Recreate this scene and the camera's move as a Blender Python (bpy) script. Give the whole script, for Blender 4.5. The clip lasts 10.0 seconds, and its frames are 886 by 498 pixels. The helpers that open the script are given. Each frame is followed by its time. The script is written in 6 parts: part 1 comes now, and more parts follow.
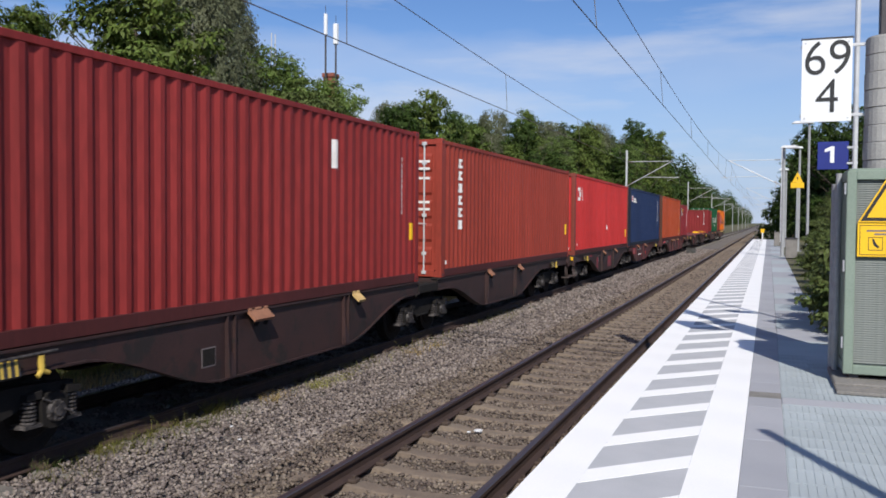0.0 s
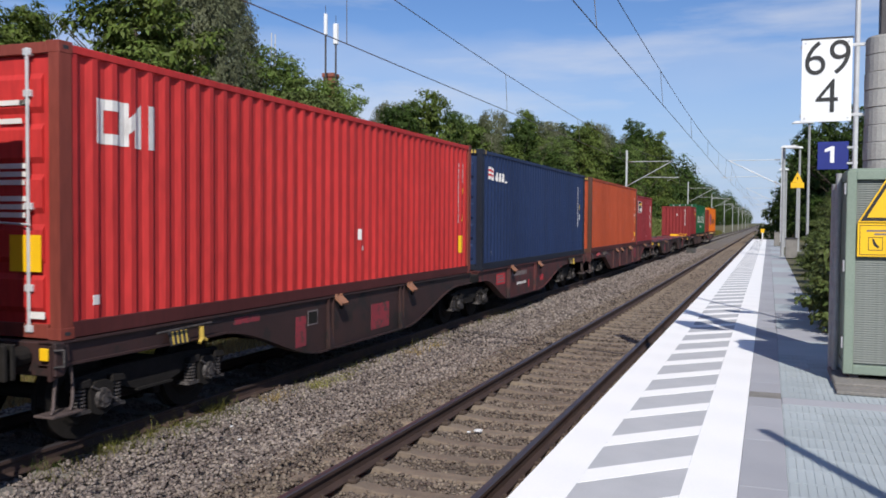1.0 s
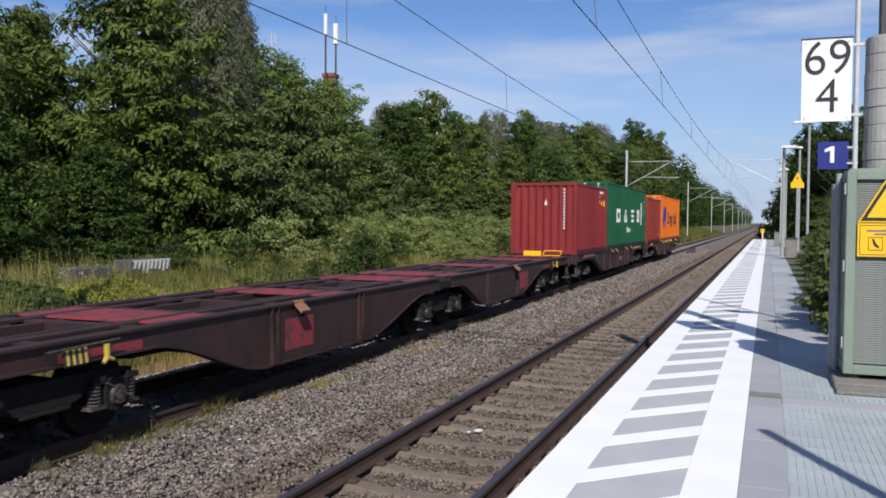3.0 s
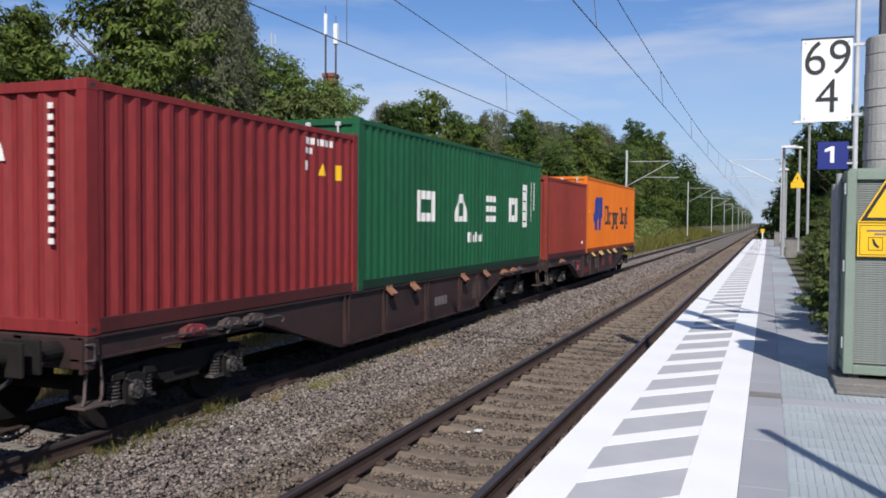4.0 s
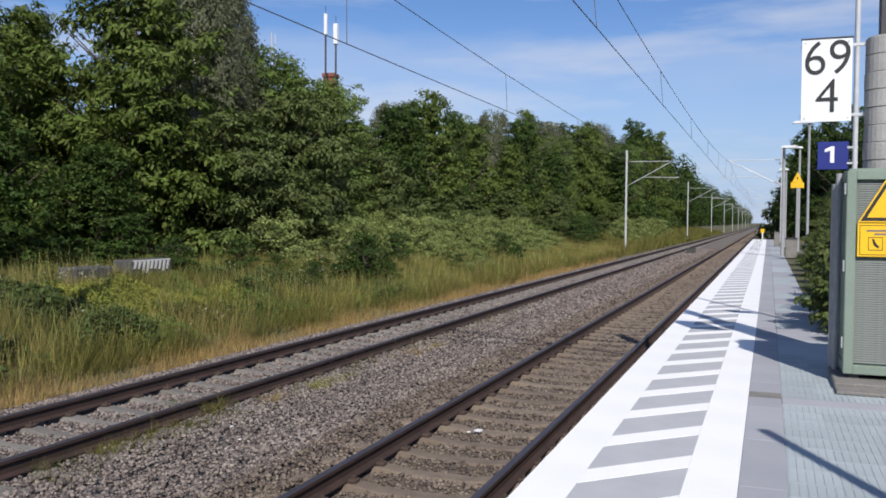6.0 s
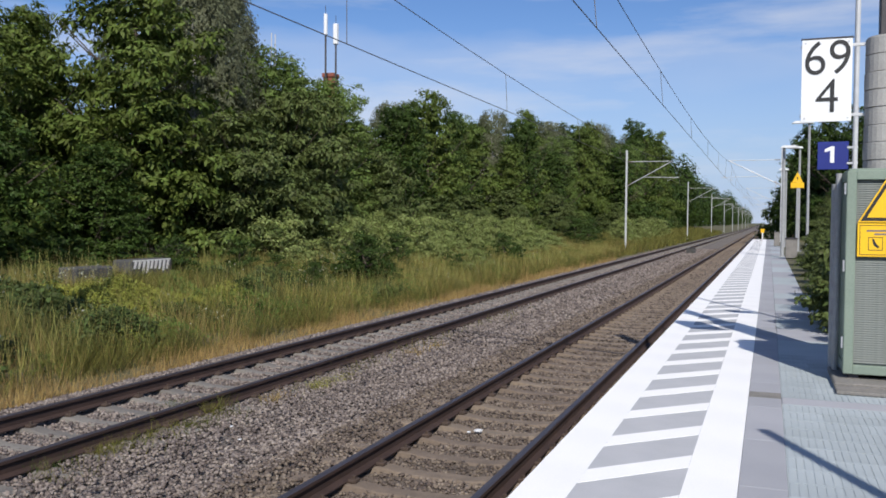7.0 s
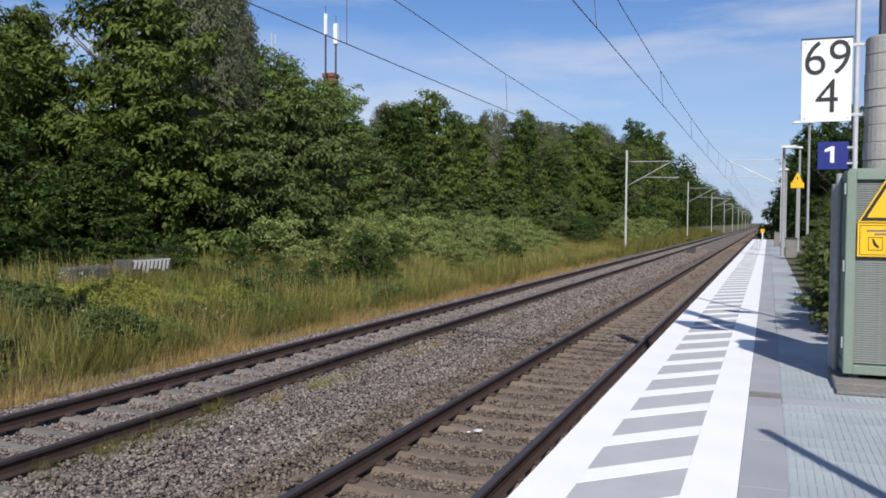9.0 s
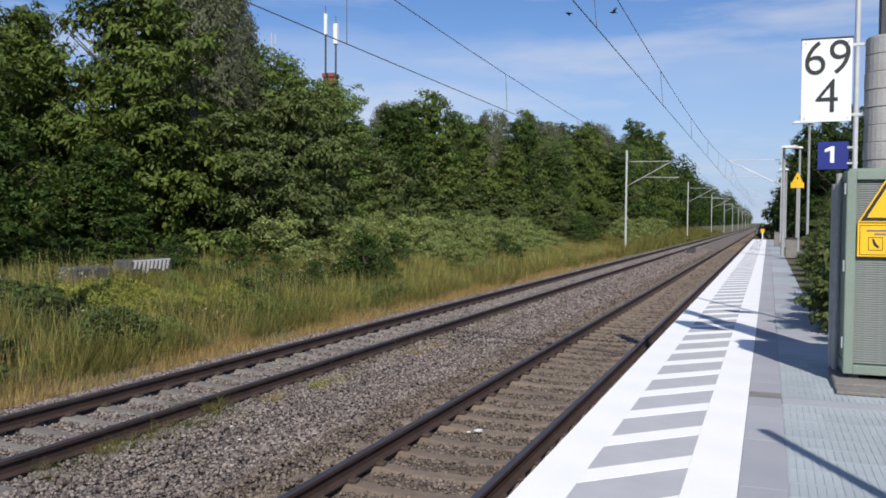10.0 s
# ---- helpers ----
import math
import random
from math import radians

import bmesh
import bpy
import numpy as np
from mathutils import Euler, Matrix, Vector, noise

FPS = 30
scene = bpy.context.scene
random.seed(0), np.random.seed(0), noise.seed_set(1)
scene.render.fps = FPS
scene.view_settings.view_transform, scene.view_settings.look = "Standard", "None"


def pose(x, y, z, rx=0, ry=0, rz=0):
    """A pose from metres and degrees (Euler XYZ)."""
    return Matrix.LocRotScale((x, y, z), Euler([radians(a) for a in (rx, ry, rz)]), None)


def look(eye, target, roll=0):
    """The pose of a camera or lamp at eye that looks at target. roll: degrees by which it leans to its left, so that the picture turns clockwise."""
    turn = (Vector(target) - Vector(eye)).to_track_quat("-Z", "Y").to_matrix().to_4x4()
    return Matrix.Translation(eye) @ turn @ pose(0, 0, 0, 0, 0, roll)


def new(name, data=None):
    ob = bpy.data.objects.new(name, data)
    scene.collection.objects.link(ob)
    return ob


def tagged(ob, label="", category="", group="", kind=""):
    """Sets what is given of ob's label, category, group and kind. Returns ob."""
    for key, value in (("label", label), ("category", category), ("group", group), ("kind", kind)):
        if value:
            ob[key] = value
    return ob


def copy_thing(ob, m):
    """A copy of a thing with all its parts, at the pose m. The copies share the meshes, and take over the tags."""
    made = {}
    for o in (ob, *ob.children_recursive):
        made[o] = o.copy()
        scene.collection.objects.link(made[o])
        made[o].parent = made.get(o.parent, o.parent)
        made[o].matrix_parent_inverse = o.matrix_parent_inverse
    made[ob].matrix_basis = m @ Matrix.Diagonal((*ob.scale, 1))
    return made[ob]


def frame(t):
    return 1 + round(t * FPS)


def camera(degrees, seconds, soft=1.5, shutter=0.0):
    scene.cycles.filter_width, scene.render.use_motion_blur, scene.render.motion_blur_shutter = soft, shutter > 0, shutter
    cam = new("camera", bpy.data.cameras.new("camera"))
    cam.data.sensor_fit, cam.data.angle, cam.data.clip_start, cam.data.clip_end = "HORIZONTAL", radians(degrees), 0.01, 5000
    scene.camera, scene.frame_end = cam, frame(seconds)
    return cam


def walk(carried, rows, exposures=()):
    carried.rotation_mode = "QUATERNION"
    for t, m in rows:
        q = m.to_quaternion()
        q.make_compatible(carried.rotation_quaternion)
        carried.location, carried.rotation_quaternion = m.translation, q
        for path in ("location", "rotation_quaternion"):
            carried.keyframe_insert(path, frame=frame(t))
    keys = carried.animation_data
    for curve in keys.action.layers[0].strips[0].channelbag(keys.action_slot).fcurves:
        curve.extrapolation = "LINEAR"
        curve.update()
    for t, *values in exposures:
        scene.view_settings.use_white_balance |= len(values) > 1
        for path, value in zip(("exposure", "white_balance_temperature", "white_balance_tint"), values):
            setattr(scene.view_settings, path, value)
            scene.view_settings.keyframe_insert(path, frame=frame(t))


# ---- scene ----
CAMPOS = Vector((0.0, 0.0, 2.332))
cam = camera(54.506, 10.0, soft=1.75, shutter=0.03)
YAW, PITCH = -0.36138, 0.03327
AIM = Vector((math.sin(YAW) * math.cos(PITCH), math.cos(YAW) * math.cos(PITCH), -math.sin(PITCH)))
CAMERA_POSE = look(CAMPOS, CAMPOS + AIM * 10, 0.442)
walk(cam, [(0.0, CAMERA_POSE), (10.0, CAMERA_POSE)])

# ---- light ----
SUN_UP = 40.1
SUN_TO = Vector((0.42 * math.cos(radians(SUN_UP)), -0.907 * math.cos(radians(SUN_UP)), math.sin(radians(SUN_UP)))).normalized()
scene.view_settings.exposure = 0.0


SKY_TINT, HAZE, CLOUD = (0.93, 1.13, 1.48, 1), (6.0, 7.5, 10.4, 1), (9.6, 10.0, 11.2, 1)


def make_world():
    w = bpy.data.worlds.new("sky")
    scene.world = w
    w.use_nodes = True
    nt = w.node_tree
    bg = nt.nodes["Background"]
    sky = nt.nodes.new("ShaderNodeTexSky")
    sky.sky_type = "NISHITA"
    sky.sun_disc = False
    sky.sun_elevation = radians(SUN_UP)
    sky.sun_rotation = math.atan2(0.42, -0.907)
    sky.altitude = 60
    sky.air_density, sky.dust_density, sky.ozone_density = 1.0, 0.0, 3.0
    co = nt.nodes.new("ShaderNodeTexCoord")
    mp = nt.nodes.new("ShaderNodeMapping")
    mp.inputs["Scale"].default_value = (1.2, 1.2, 7.5)
    mp.inputs["Rotation"].default_value = (0.03, -0.05, 0)
    mp.inputs["Location"].default_value = (0.35, 0.2, 0.1)
    nz = nt.nodes.new("ShaderNodeTexNoise")
    nz.inputs["Scale"].default_value = 2.6
    nz.inputs["Detail"].default_value = 7
    nz.inputs["Roughness"].default_value = 0.55
    ramp = nt.nodes.new("ShaderNodeValToRGB")
    ramp.color_ramp.elements[0].position = 0.47
    ramp.color_ramp.elements[0].color = (0, 0, 0, 1)
    ramp.color_ramp.elements[1].position = 0.68
    ramp.color_ramp.elements[1].color = (0.55, 0.55, 0.55, 1)
    def mixer(kind, factor, first, second):
        n = nt.nodes.new("ShaderNodeMix")
        n.data_type = "RGBA"
        n.blend_type = kind
        for key, value in (("Factor", factor), ("A", first), ("B", second)):
            if isinstance(value, (int, float, tuple)):
                n.inputs[key].default_value = value
            else:
                nt.links.new(value, n.inputs[key])
        return n.outputs["Result"]

    nt.links.new(co.outputs["Generated"], mp.inputs["Vector"])
    nt.links.new(mp.outputs["Vector"], nz.inputs["Vector"])
    nt.links.new(nz.outputs["Fac"], ramp.inputs["Fac"])
    split = nt.nodes.new("ShaderNodeSeparateXYZ")
    nt.links.new(co.outputs["Generated"], split.inputs["Vector"])
    haze = nt.nodes.new("ShaderNodeMapRange")
    haze.interpolation_type = "SMOOTHSTEP"
    haze.inputs["From Min"].default_value, haze.inputs["From Max"].default_value = -0.02, 0.24
    haze.inputs["To Min"].default_value, haze.inputs["To Max"].default_value = 0.92, 0.0
    nt.links.new(split.outputs["Z"], haze.inputs["Value"])
    clear = mixer("MULTIPLY", 1.0, sky.outputs["Color"], SKY_TINT)
    hazy = mixer("MIX", haze.outputs["Result"], clear, HAZE)
    cloudy = mixer("MIX", ramp.outputs["Color"], hazy, CLOUD)
    # a low layer of stratus
    layer = nt.nodes.new("ShaderNodeValToRGB")
    stops = layer.color_ramp.elements
    stops[0].position, stops[0].color = 0.10, (0, 0, 0, 1)
    stops[1].position, stops[1].color = 0.215, (0, 0, 0, 1)
    for at, v in ((0.150, 0.07), (0.192, 0.24)):
        e = stops.new(at)
        e.color = (v, v, v, 1)
    wave = nt.nodes.new("ShaderNodeMapping")
    wave.inputs["Scale"].default_value = (2.2, 2.2, 6.0)
    wave.inputs["Location"].default_value = (0.8, 0.1, 0.4)
    soft = nt.nodes.new("ShaderNodeTexNoise")
    soft.inputs["Scale"].default_value = 2.0
    soft.inputs["Detail"].default_value = 4
    lift = nt.nodes.new("ShaderNodeMath")
    lift.operation = "MULTIPLY_ADD"
    lift.inputs[1].default_value, lift.inputs[2].default_value = 0.10, -0.05
    total = nt.nodes.new("ShaderNodeMath")
    nt.links.new(co.outputs["Generated"], wave.inputs["Vector"])
    nt.links.new(wave.outputs["Vector"], soft.inputs["Vector"])
    nt.links.new(soft.outputs["Fac"], lift.inputs[0])
    nt.links.new(lift.outputs[0], total.inputs[0])
    nt.links.new(split.outputs["Z"], total.inputs[1])
    nt.links.new(total.outputs[0], layer.inputs["Fac"])
    layered = mixer("MIX", layer.outputs["Color"], cloudy, CLOUD)
    nt.links.new(layered, bg.inputs["Color"])
    bg.inputs["Strength"].default_value = 0.073


make_world()
sun_data = bpy.data.lights.new("sun", "SUN")
sun_data.energy = 5.0
sun_data.angle = radians(0.53)
sun_data.color = (1.0, 0.955, 0.89)
sun = new("sun", sun_data)
sun.matrix_world = look(SUN_TO * 50, (0, 0, 0))


# ---- materials ----
def mat(name, a, b=None, rough=0.7, metal=0.0, grain=6.0, fine=60.0, bump=0.15, wear=None, wear_at=0.62, island=0.0, piece=0.0,
        translucent=0.0, stretch=(1, 1, 1), spec=0.5):
    """Two-scale noise between colours a and b, an optional worn colour, bump, and variation by island or by piece."""
    m = bpy.data.materials.new(name)
    m.use_nodes = True
    nt = m.node_tree
    n, link = nt.nodes, nt.links.new
    bs = n["Principled BSDF"]
    b = b or tuple(c * 0.7 for c in a)
    co = n.new("ShaderNodeTexCoord")
    mp = n.new("ShaderNodeMapping")
    mp.inputs["Scale"].default_value = stretch
    link(co.outputs["Object"], mp.inputs["Vector"])
    big = n.new("ShaderNodeTexNoise")
    big.inputs["Scale"].default_value = grain
    big.inputs["Detail"].default_value = 5
    small = n.new("ShaderNodeTexNoise")
    small.inputs["Scale"].default_value = fine
    small.inputs["Detail"].default_value = 3
    for t in (big, small):
        link(mp.outputs["Vector"], t.inputs["Vector"])
    add = n.new("ShaderNodeMath")
    add.operation = "MULTIPLY_ADD"
    add.inputs[1].default_value = 0.45
    link(small.outputs["Fac"], add.inputs[0])
    sc = n.new("ShaderNodeMath")
    sc.operation = "MULTIPLY"
    sc.inputs[1].default_value = 0.55
    link(big.outputs["Fac"], sc.inputs[0])
    link(sc.outputs[0], add.inputs[2])
    ramp = n.new("ShaderNodeValToRGB")
    ramp.color_ramp.elements[0].position, ramp.color_ramp.elements[1].position = 0.36, 0.64
    ramp.color_ramp.elements[0].color, ramp.color_ramp.elements[1].color = (*a, 1), (*b, 1)
    link(add.outputs[0], ramp.inputs["Fac"])
    col = ramp.outputs["Color"]
    if wear:
        wn = n.new("ShaderNodeTexNoise")
        wn.inputs["Scale"].default_value = grain * 1.7
        wn.inputs["Detail"].default_value = 9
        wn.inputs["Roughness"].default_value = 0.7
        link(mp.outputs["Vector"], wn.inputs["Vector"])
        wr = n.new("ShaderNodeValToRGB")
        wr.color_ramp.elements[0].position, wr.color_ramp.elements[1].position = wear_at, wear_at + 0.08
        link(wn.outputs["Fac"], wr.inputs["Fac"])
        mx = n.new("ShaderNodeMix")
        mx.data_type = "RGBA"
        mx.inputs["B"].default_value = (*wear, 1)
        link(wr.outputs["Color"], mx.inputs["Factor"])
        link(col, mx.inputs["A"])
        col = mx.outputs["Result"]
    if island or piece:
        src = n.new("ShaderNodeNewGeometry").outputs["Random Per Island"] if island else n.new("ShaderNodeObjectInfo").outputs["Random"]
        k = island or piece
        mr = n.new("ShaderNodeMapRange")
        mr.inputs["To Min"].default_value, mr.inputs["To Max"].default_value = 1 - k, 1 + k
        link(src, mr.inputs["Value"])
        hs = n.new("ShaderNodeHueSaturation")
        link(mr.outputs["Result"], hs.inputs["Value"])
        mh = n.new("ShaderNodeMapRange")
        mh.inputs["To Min"].default_value, mh.inputs["To Max"].default_value = 0.5 - 0.03 * k, 0.5 + 0.03 * k
        link(src, mh.inputs["Value"])
        link(mh.outputs["Result"], hs.inputs["Hue"])
        link(col, hs.inputs["Color"])
        col = hs.outputs["Color"]
    link(col, bs.inputs["Base Color"])
    bs.inputs["Roughness"].default_value = rough
    bs.inputs["Metallic"].default_value = metal
    bs.inputs["Specular IOR Level"].default_value = spec
    if bump:
        bp = n.new("ShaderNodeBump")
        bp.inputs["Strength"].default_value = bump
        bp.inputs["Distance"].default_value = 0.01
        link(small.outputs["Fac"], bp.inputs["Height"])
        link(bp.outputs["Normal"], bs.inputs["Normal"])
    if translucent:
        tr = n.new("ShaderNodeBsdfTranslucent")
        link(col, tr.inputs["Color"])
        ms = n.new("ShaderNodeMixShader")
        ms.inputs["Fac"].default_value = translucent
        link(bs.outputs["BSDF"], ms.inputs[1])
        link(tr.outputs["BSDF"], ms.inputs[2])
        link(ms.outputs["Shader"], n["Material Output"].inputs["Surface"])
    return m


def leaf_mat(name, a, b, v=0.4):
    return mat(name, a, b, rough=0.6, grain=0.9, fine=7, bump=0, island=v, translucent=0.26, spec=0.2)


M = {
    "ballast": mat("ballast_bed", (0.10, 0.085, 0.076), (0.19, 0.168, 0.152), 0.95, grain=1.2, fine=28, bump=1.0),
    "stone": mat("ballast_stone", (0.132, 0.104, 0.091), (0.228, 0.190, 0.170), 0.9, grain=2, fine=60, bump=0.2, island=0.58),
    "stone_brown": mat("ballast_stone_rust", (0.088, 0.066, 0.051), (0.185, 0.145, 0.118), 0.9, grain=2, fine=60, bump=0.2, island=0.5),
    "bed_brown": mat("ballast_bed_rust", (0.085, 0.066, 0.05), (0.15, 0.118, 0.094), 0.95, grain=1.5, fine=28, bump=1.0),
    "sleeper": mat("sleeper_concrete_stained", (0.215, 0.165, 0.122), (0.135, 0.105, 0.08), 0.9, grain=5, fine=70, bump=0.3, piece=0.15),
    "sleeper_grey": mat("sleeper_concrete", (0.205, 0.188, 0.168), (0.135, 0.123, 0.108), 0.9, grain=5, fine=70, bump=0.3, piece=0.15),
    "rail": mat("rail_rust", (0.038, 0.023, 0.020), (0.066, 0.039, 0.031), 0.75, 0.2, grain=4, fine=90, bump=0.2),
    "rail_top": mat("rail_running_face", (0.13, 0.115, 0.125), (0.085, 0.072, 0.078), 0.48, 0.7, grain=3, fine=40, bump=0.02, stretch=(1, 0.05, 1)),
    "clip": mat("rail_clip", (0.05, 0.035, 0.028), (0.09, 0.06, 0.045), 0.8, 0.2),
    "soil": mat("soil", (0.11, 0.09, 0.055), (0.075, 0.085, 0.03), 1.0, grain=0.5, fine=14, bump=0.8),
    "white": mat("white_paint", (0.90, 0.885, 0.865), (0.83, 0.82, 0.805), 0.6, grain=1.5, fine=60, bump=0.1, wear=(0.5, 0.5, 0.5), wear_at=0.78),
    "slab": mat("platform_slab", (0.36, 0.36, 0.385), (0.305, 0.31, 0.335), 0.85, grain=1.6, fine=110, bump=0.15, piece=0.06),
    "slab_light": mat("ribbed_slab", (0.38, 0.42, 0.435), (0.325, 0.365, 0.38), 0.85, grain=1.6, fine=110, bump=0.15, piece=0.08),
    "hatch_grey": mat("platform_hatch_base", (0.46, 0.46, 0.475), (0.38, 0.385, 0.40), 0.85, grain=2.2, fine=110, bump=0.15),
    "concrete": mat("concrete", (0.42, 0.41, 0.39), (0.30, 0.295, 0.28), 0.9, grain=3, fine=50, bump=0.3, wear=(0.2, 0.2, 0.19), wear_at=0.66),
    "concrete_mid": mat("weathered_concrete", (0.24, 0.225, 0.205), (0.15, 0.142, 0.13), 0.95, grain=4, fine=40, bump=0.4),
    "concrete_dark": mat("old_concrete", (0.085, 0.082, 0.078), (0.045, 0.045, 0.042), 0.95, grain=4, fine=40, bump=0.4),
    "galv": mat("galvanised_steel", (0.58, 0.59, 0.60), (0.47, 0.48, 0.49), 0.5, 0.2, grain=9, fine=60, bump=0.04),
    "galv_dull": mat("dull_galvanised_steel", (0.36, 0.37, 0.375), (0.28, 0.285, 0.29), 0.55, 0.1, grain=9, fine=60, bump=0.04),
    "dark_steel": mat("dark_steel", (0.085, 0.08, 0.085), (0.05, 0.047, 0.05), 0.6, 0.4, grain=6, fine=60, bump=0.1),
    "wire": mat("overhead_wire", (0.10, 0.09, 0.085), (0.14, 0.13, 0.12), 0.6, 0.5, bump=0),
    "insul": mat("insulator_brown", (0.13, 0.06, 0.04), (0.10, 0.05, 0.035), 0.35, bump=0),
    "cabinet": mat("cabinet_green_grey", (0.225, 0.28, 0.225), (0.175, 0.225, 0.18), 0.6, 0.1, grain=3, fine=50, bump=0.05),
    "louvre": mat("louvre_aluminium", (0.165, 0.185, 0.170), (0.125, 0.142, 0.130), 0.6, 0.1, grain=5, fine=60, bump=0.05),
    "yellow": mat("sign_yellow", (0.85, 0.50, 0.01), (0.78, 0.45, 0.01), 0.45, bump=0.02),
    "dirty_yellow": mat("dirty_yellow_paint", (0.55, 0.38, 0.06), (0.40, 0.27, 0.05), 0.6, grain=8, fine=60, bump=0.05),
    "black": mat("sign_black", (0.012, 0.012, 0.012), (0.02, 0.02, 0.02), 0.5, bump=0.02),
    "sign_white": mat("sign_white", (0.82, 0.83, 0.84), (0.74, 0.75, 0.76), 0.4, grain=2, fine=20, bump=0.02),
    "sign_blue": mat("sign_blue", (0.014, 0.026, 0.20), (0.012, 0.022, 0.17), 0.45, bump=0.02),
    "bark": mat("bark", (0.10, 0.075, 0.055), (0.05, 0.04, 0.03), 0.95, grain=4, fine=30, bump=0.8, stretch=(1, 1, 0.3)),
    "birch_bark": mat("birch_bark", (0.5, 0.47, 0.42), (0.25, 0.22, 0.2), 0.85, grain=3, fine=20, bump=0.4, wear=(0.04, 0.035, 0.03), wear_at=0.58),
    "leaf": leaf_mat("leaf_green", (0.070, 0.103, 0.018), (0.126, 0.163, 0.036)),
    "leaf_dark": leaf_mat("leaf_dark_green", (0.032, 0.058, 0.011), (0.056, 0.090, 0.017)),
    "leaf_birch": leaf_mat("leaf_birch", (0.100, 0.110, 0.060), (0.155, 0.165, 0.095)),
    "leaf_light": leaf_mat("leaf_light_green", (0.095, 0.15, 0.030), (0.14, 0.185, 0.05)),
    "leaf_shrub": leaf_mat("leaf_shrub", (0.072, 0.100, 0.026), (0.122, 0.148, 0.048)),
    "leaf_pale": leaf_mat("leaf_pale_green", (0.185, 0.235, 0.065), (0.255, 0.285, 0.105)),
    "weed_yellow": leaf_mat("yellow_weeds", (0.25, 0.25, 0.045), (0.19, 0.21, 0.04), 0.4),
    "grass": leaf_mat("grass_blades", (0.084, 0.098, 0.022), (0.200, 0.171, 0.047), 0.5),
    "grass_dry": leaf_mat("grass_dry", (0.38, 0.25, 0.10), (0.30, 0.22, 0.085), 0.4),
    "seed": leaf_mat("grass_seed_heads", (0.32, 0.30, 0.09), (0.25, 0.235, 0.075), 0.35),
    "umbel": leaf_mat("pale_flowers", (0.5, 0.5, 0.4), (0.4, 0.42, 0.3), 0.3),
    "nettle": leaf_mat("nettle_leaves", (0.045, 0.068, 0.018), (0.085, 0.108, 0.032), 0.45),
    "herb": leaf_mat("herb_leaves", (0.075, 0.125, 0.022), (0.13, 0.17, 0.04), 0.45),
    "brick": mat("brick_red", (0.28, 0.09, 0.055), (0.20, 0.065, 0.045), 0.9, grain=4, fine=40, bump=0.3),
    "brown_wagon": mat("wagon_brown_paint", (0.046, 0.020, 0.018), (0.027, 0.0135, 0.013), 0.6, 0.0, grain=1.6, fine=30, bump=0.1, wear=(0.018, 0.013, 0.012), wear_at=0.52),
    "red_wagon": mat("wagon_red_paint", (0.105, 0.022, 0.023), (0.055, 0.020, 0.019), 0.6, 0.0, grain=1.6, fine=30, bump=0.1, wear=(0.035, 0.02, 0.019), wear_at=0.50),
    "running_gear": mat("running_gear_grime", (0.010, 0.009, 0.008), (0.020, 0.017, 0.016), 0.85, 0.0, grain=5, fine=50, bump=0.3, spec=0.2),
    # lighter than the grime: light caught by springs and covers, put into the colour
    "axle_grey": mat("axle_box_lit_grey", (0.110, 0.096, 0.092), (0.026, 0.023, 0.022), 0.6, 0.2, grain=11, fine=60, bump=0.3, wear=(0.014, 0.012, 0.012), wear_at=0.52),
    "wagon_grey": mat("wagon_end_grey", (0.105, 0.075, 0.068), (0.06, 0.043, 0.04), 0.7, 0.1, grain=5, fine=50, bump=0.2, wear=(0.025, 0.02, 0.02), wear_at=0.56),
    "red_patch": mat("faded_red_patch", (0.30, 0.03, 0.045), (0.20, 0.03, 0.04), 0.65, grain=3, fine=40, bump=0, wear=(0.085, 0.04, 0.036), wear_at=0.5),
    "spigot": mat("spigot_rust", (0.33, 0.15, 0.085), (0.22, 0.10, 0.06), 0.8, 0.1, grain=8, fine=60, bump=0.2),
    "spigot_yellow": mat("spigot_primer", (0.62, 0.42, 0.17), (0.45, 0.30, 0.12), 0.75, grain=8, fine=60, bump=0.2),
    "mark_white": mat("lettering_white", (0.78, 0.76, 0.73), (0.62, 0.58, 0.55), 0.6, grain=4, fine=60, bump=0),
    "mark_blue": mat("marking_blue", (0.018, 0.040, 0.24), (0.014, 0.032, 0.19), 0.55, bump=0),
    "emblem_ground": mat("emblem_dark_ground", (0.010, 0.010, 0.020), (0.014, 0.013, 0.022), 0.8, bump=0, spec=0.15),
    "mark_black": mat("marking_black", (0.022, 0.02, 0.022), (0.03, 0.027, 0.03), 0.55, bump=0),
    "mark_red": mat("marking_red", (0.55, 0.03, 0.04), (0.42, 0.03, 0.035), 0.55, bump=0),
    "mark_grey": mat("marking_grey", (0.16, 0.13, 0.13), (0.2, 0.17, 0.165), 0.6, bump=0),
}


def paint(name, a, dark=0.66, rust=(0.13, 0.05, 0.035), wear_at=0.68):
    return mat(name, a, tuple(c * dark for c in a), 0.62, 0.0, grain=1.1, fine=16, bump=0.06, wear=rust, wear_at=wear_at, stretch=(1, 1, 0.22), spec=0.3)


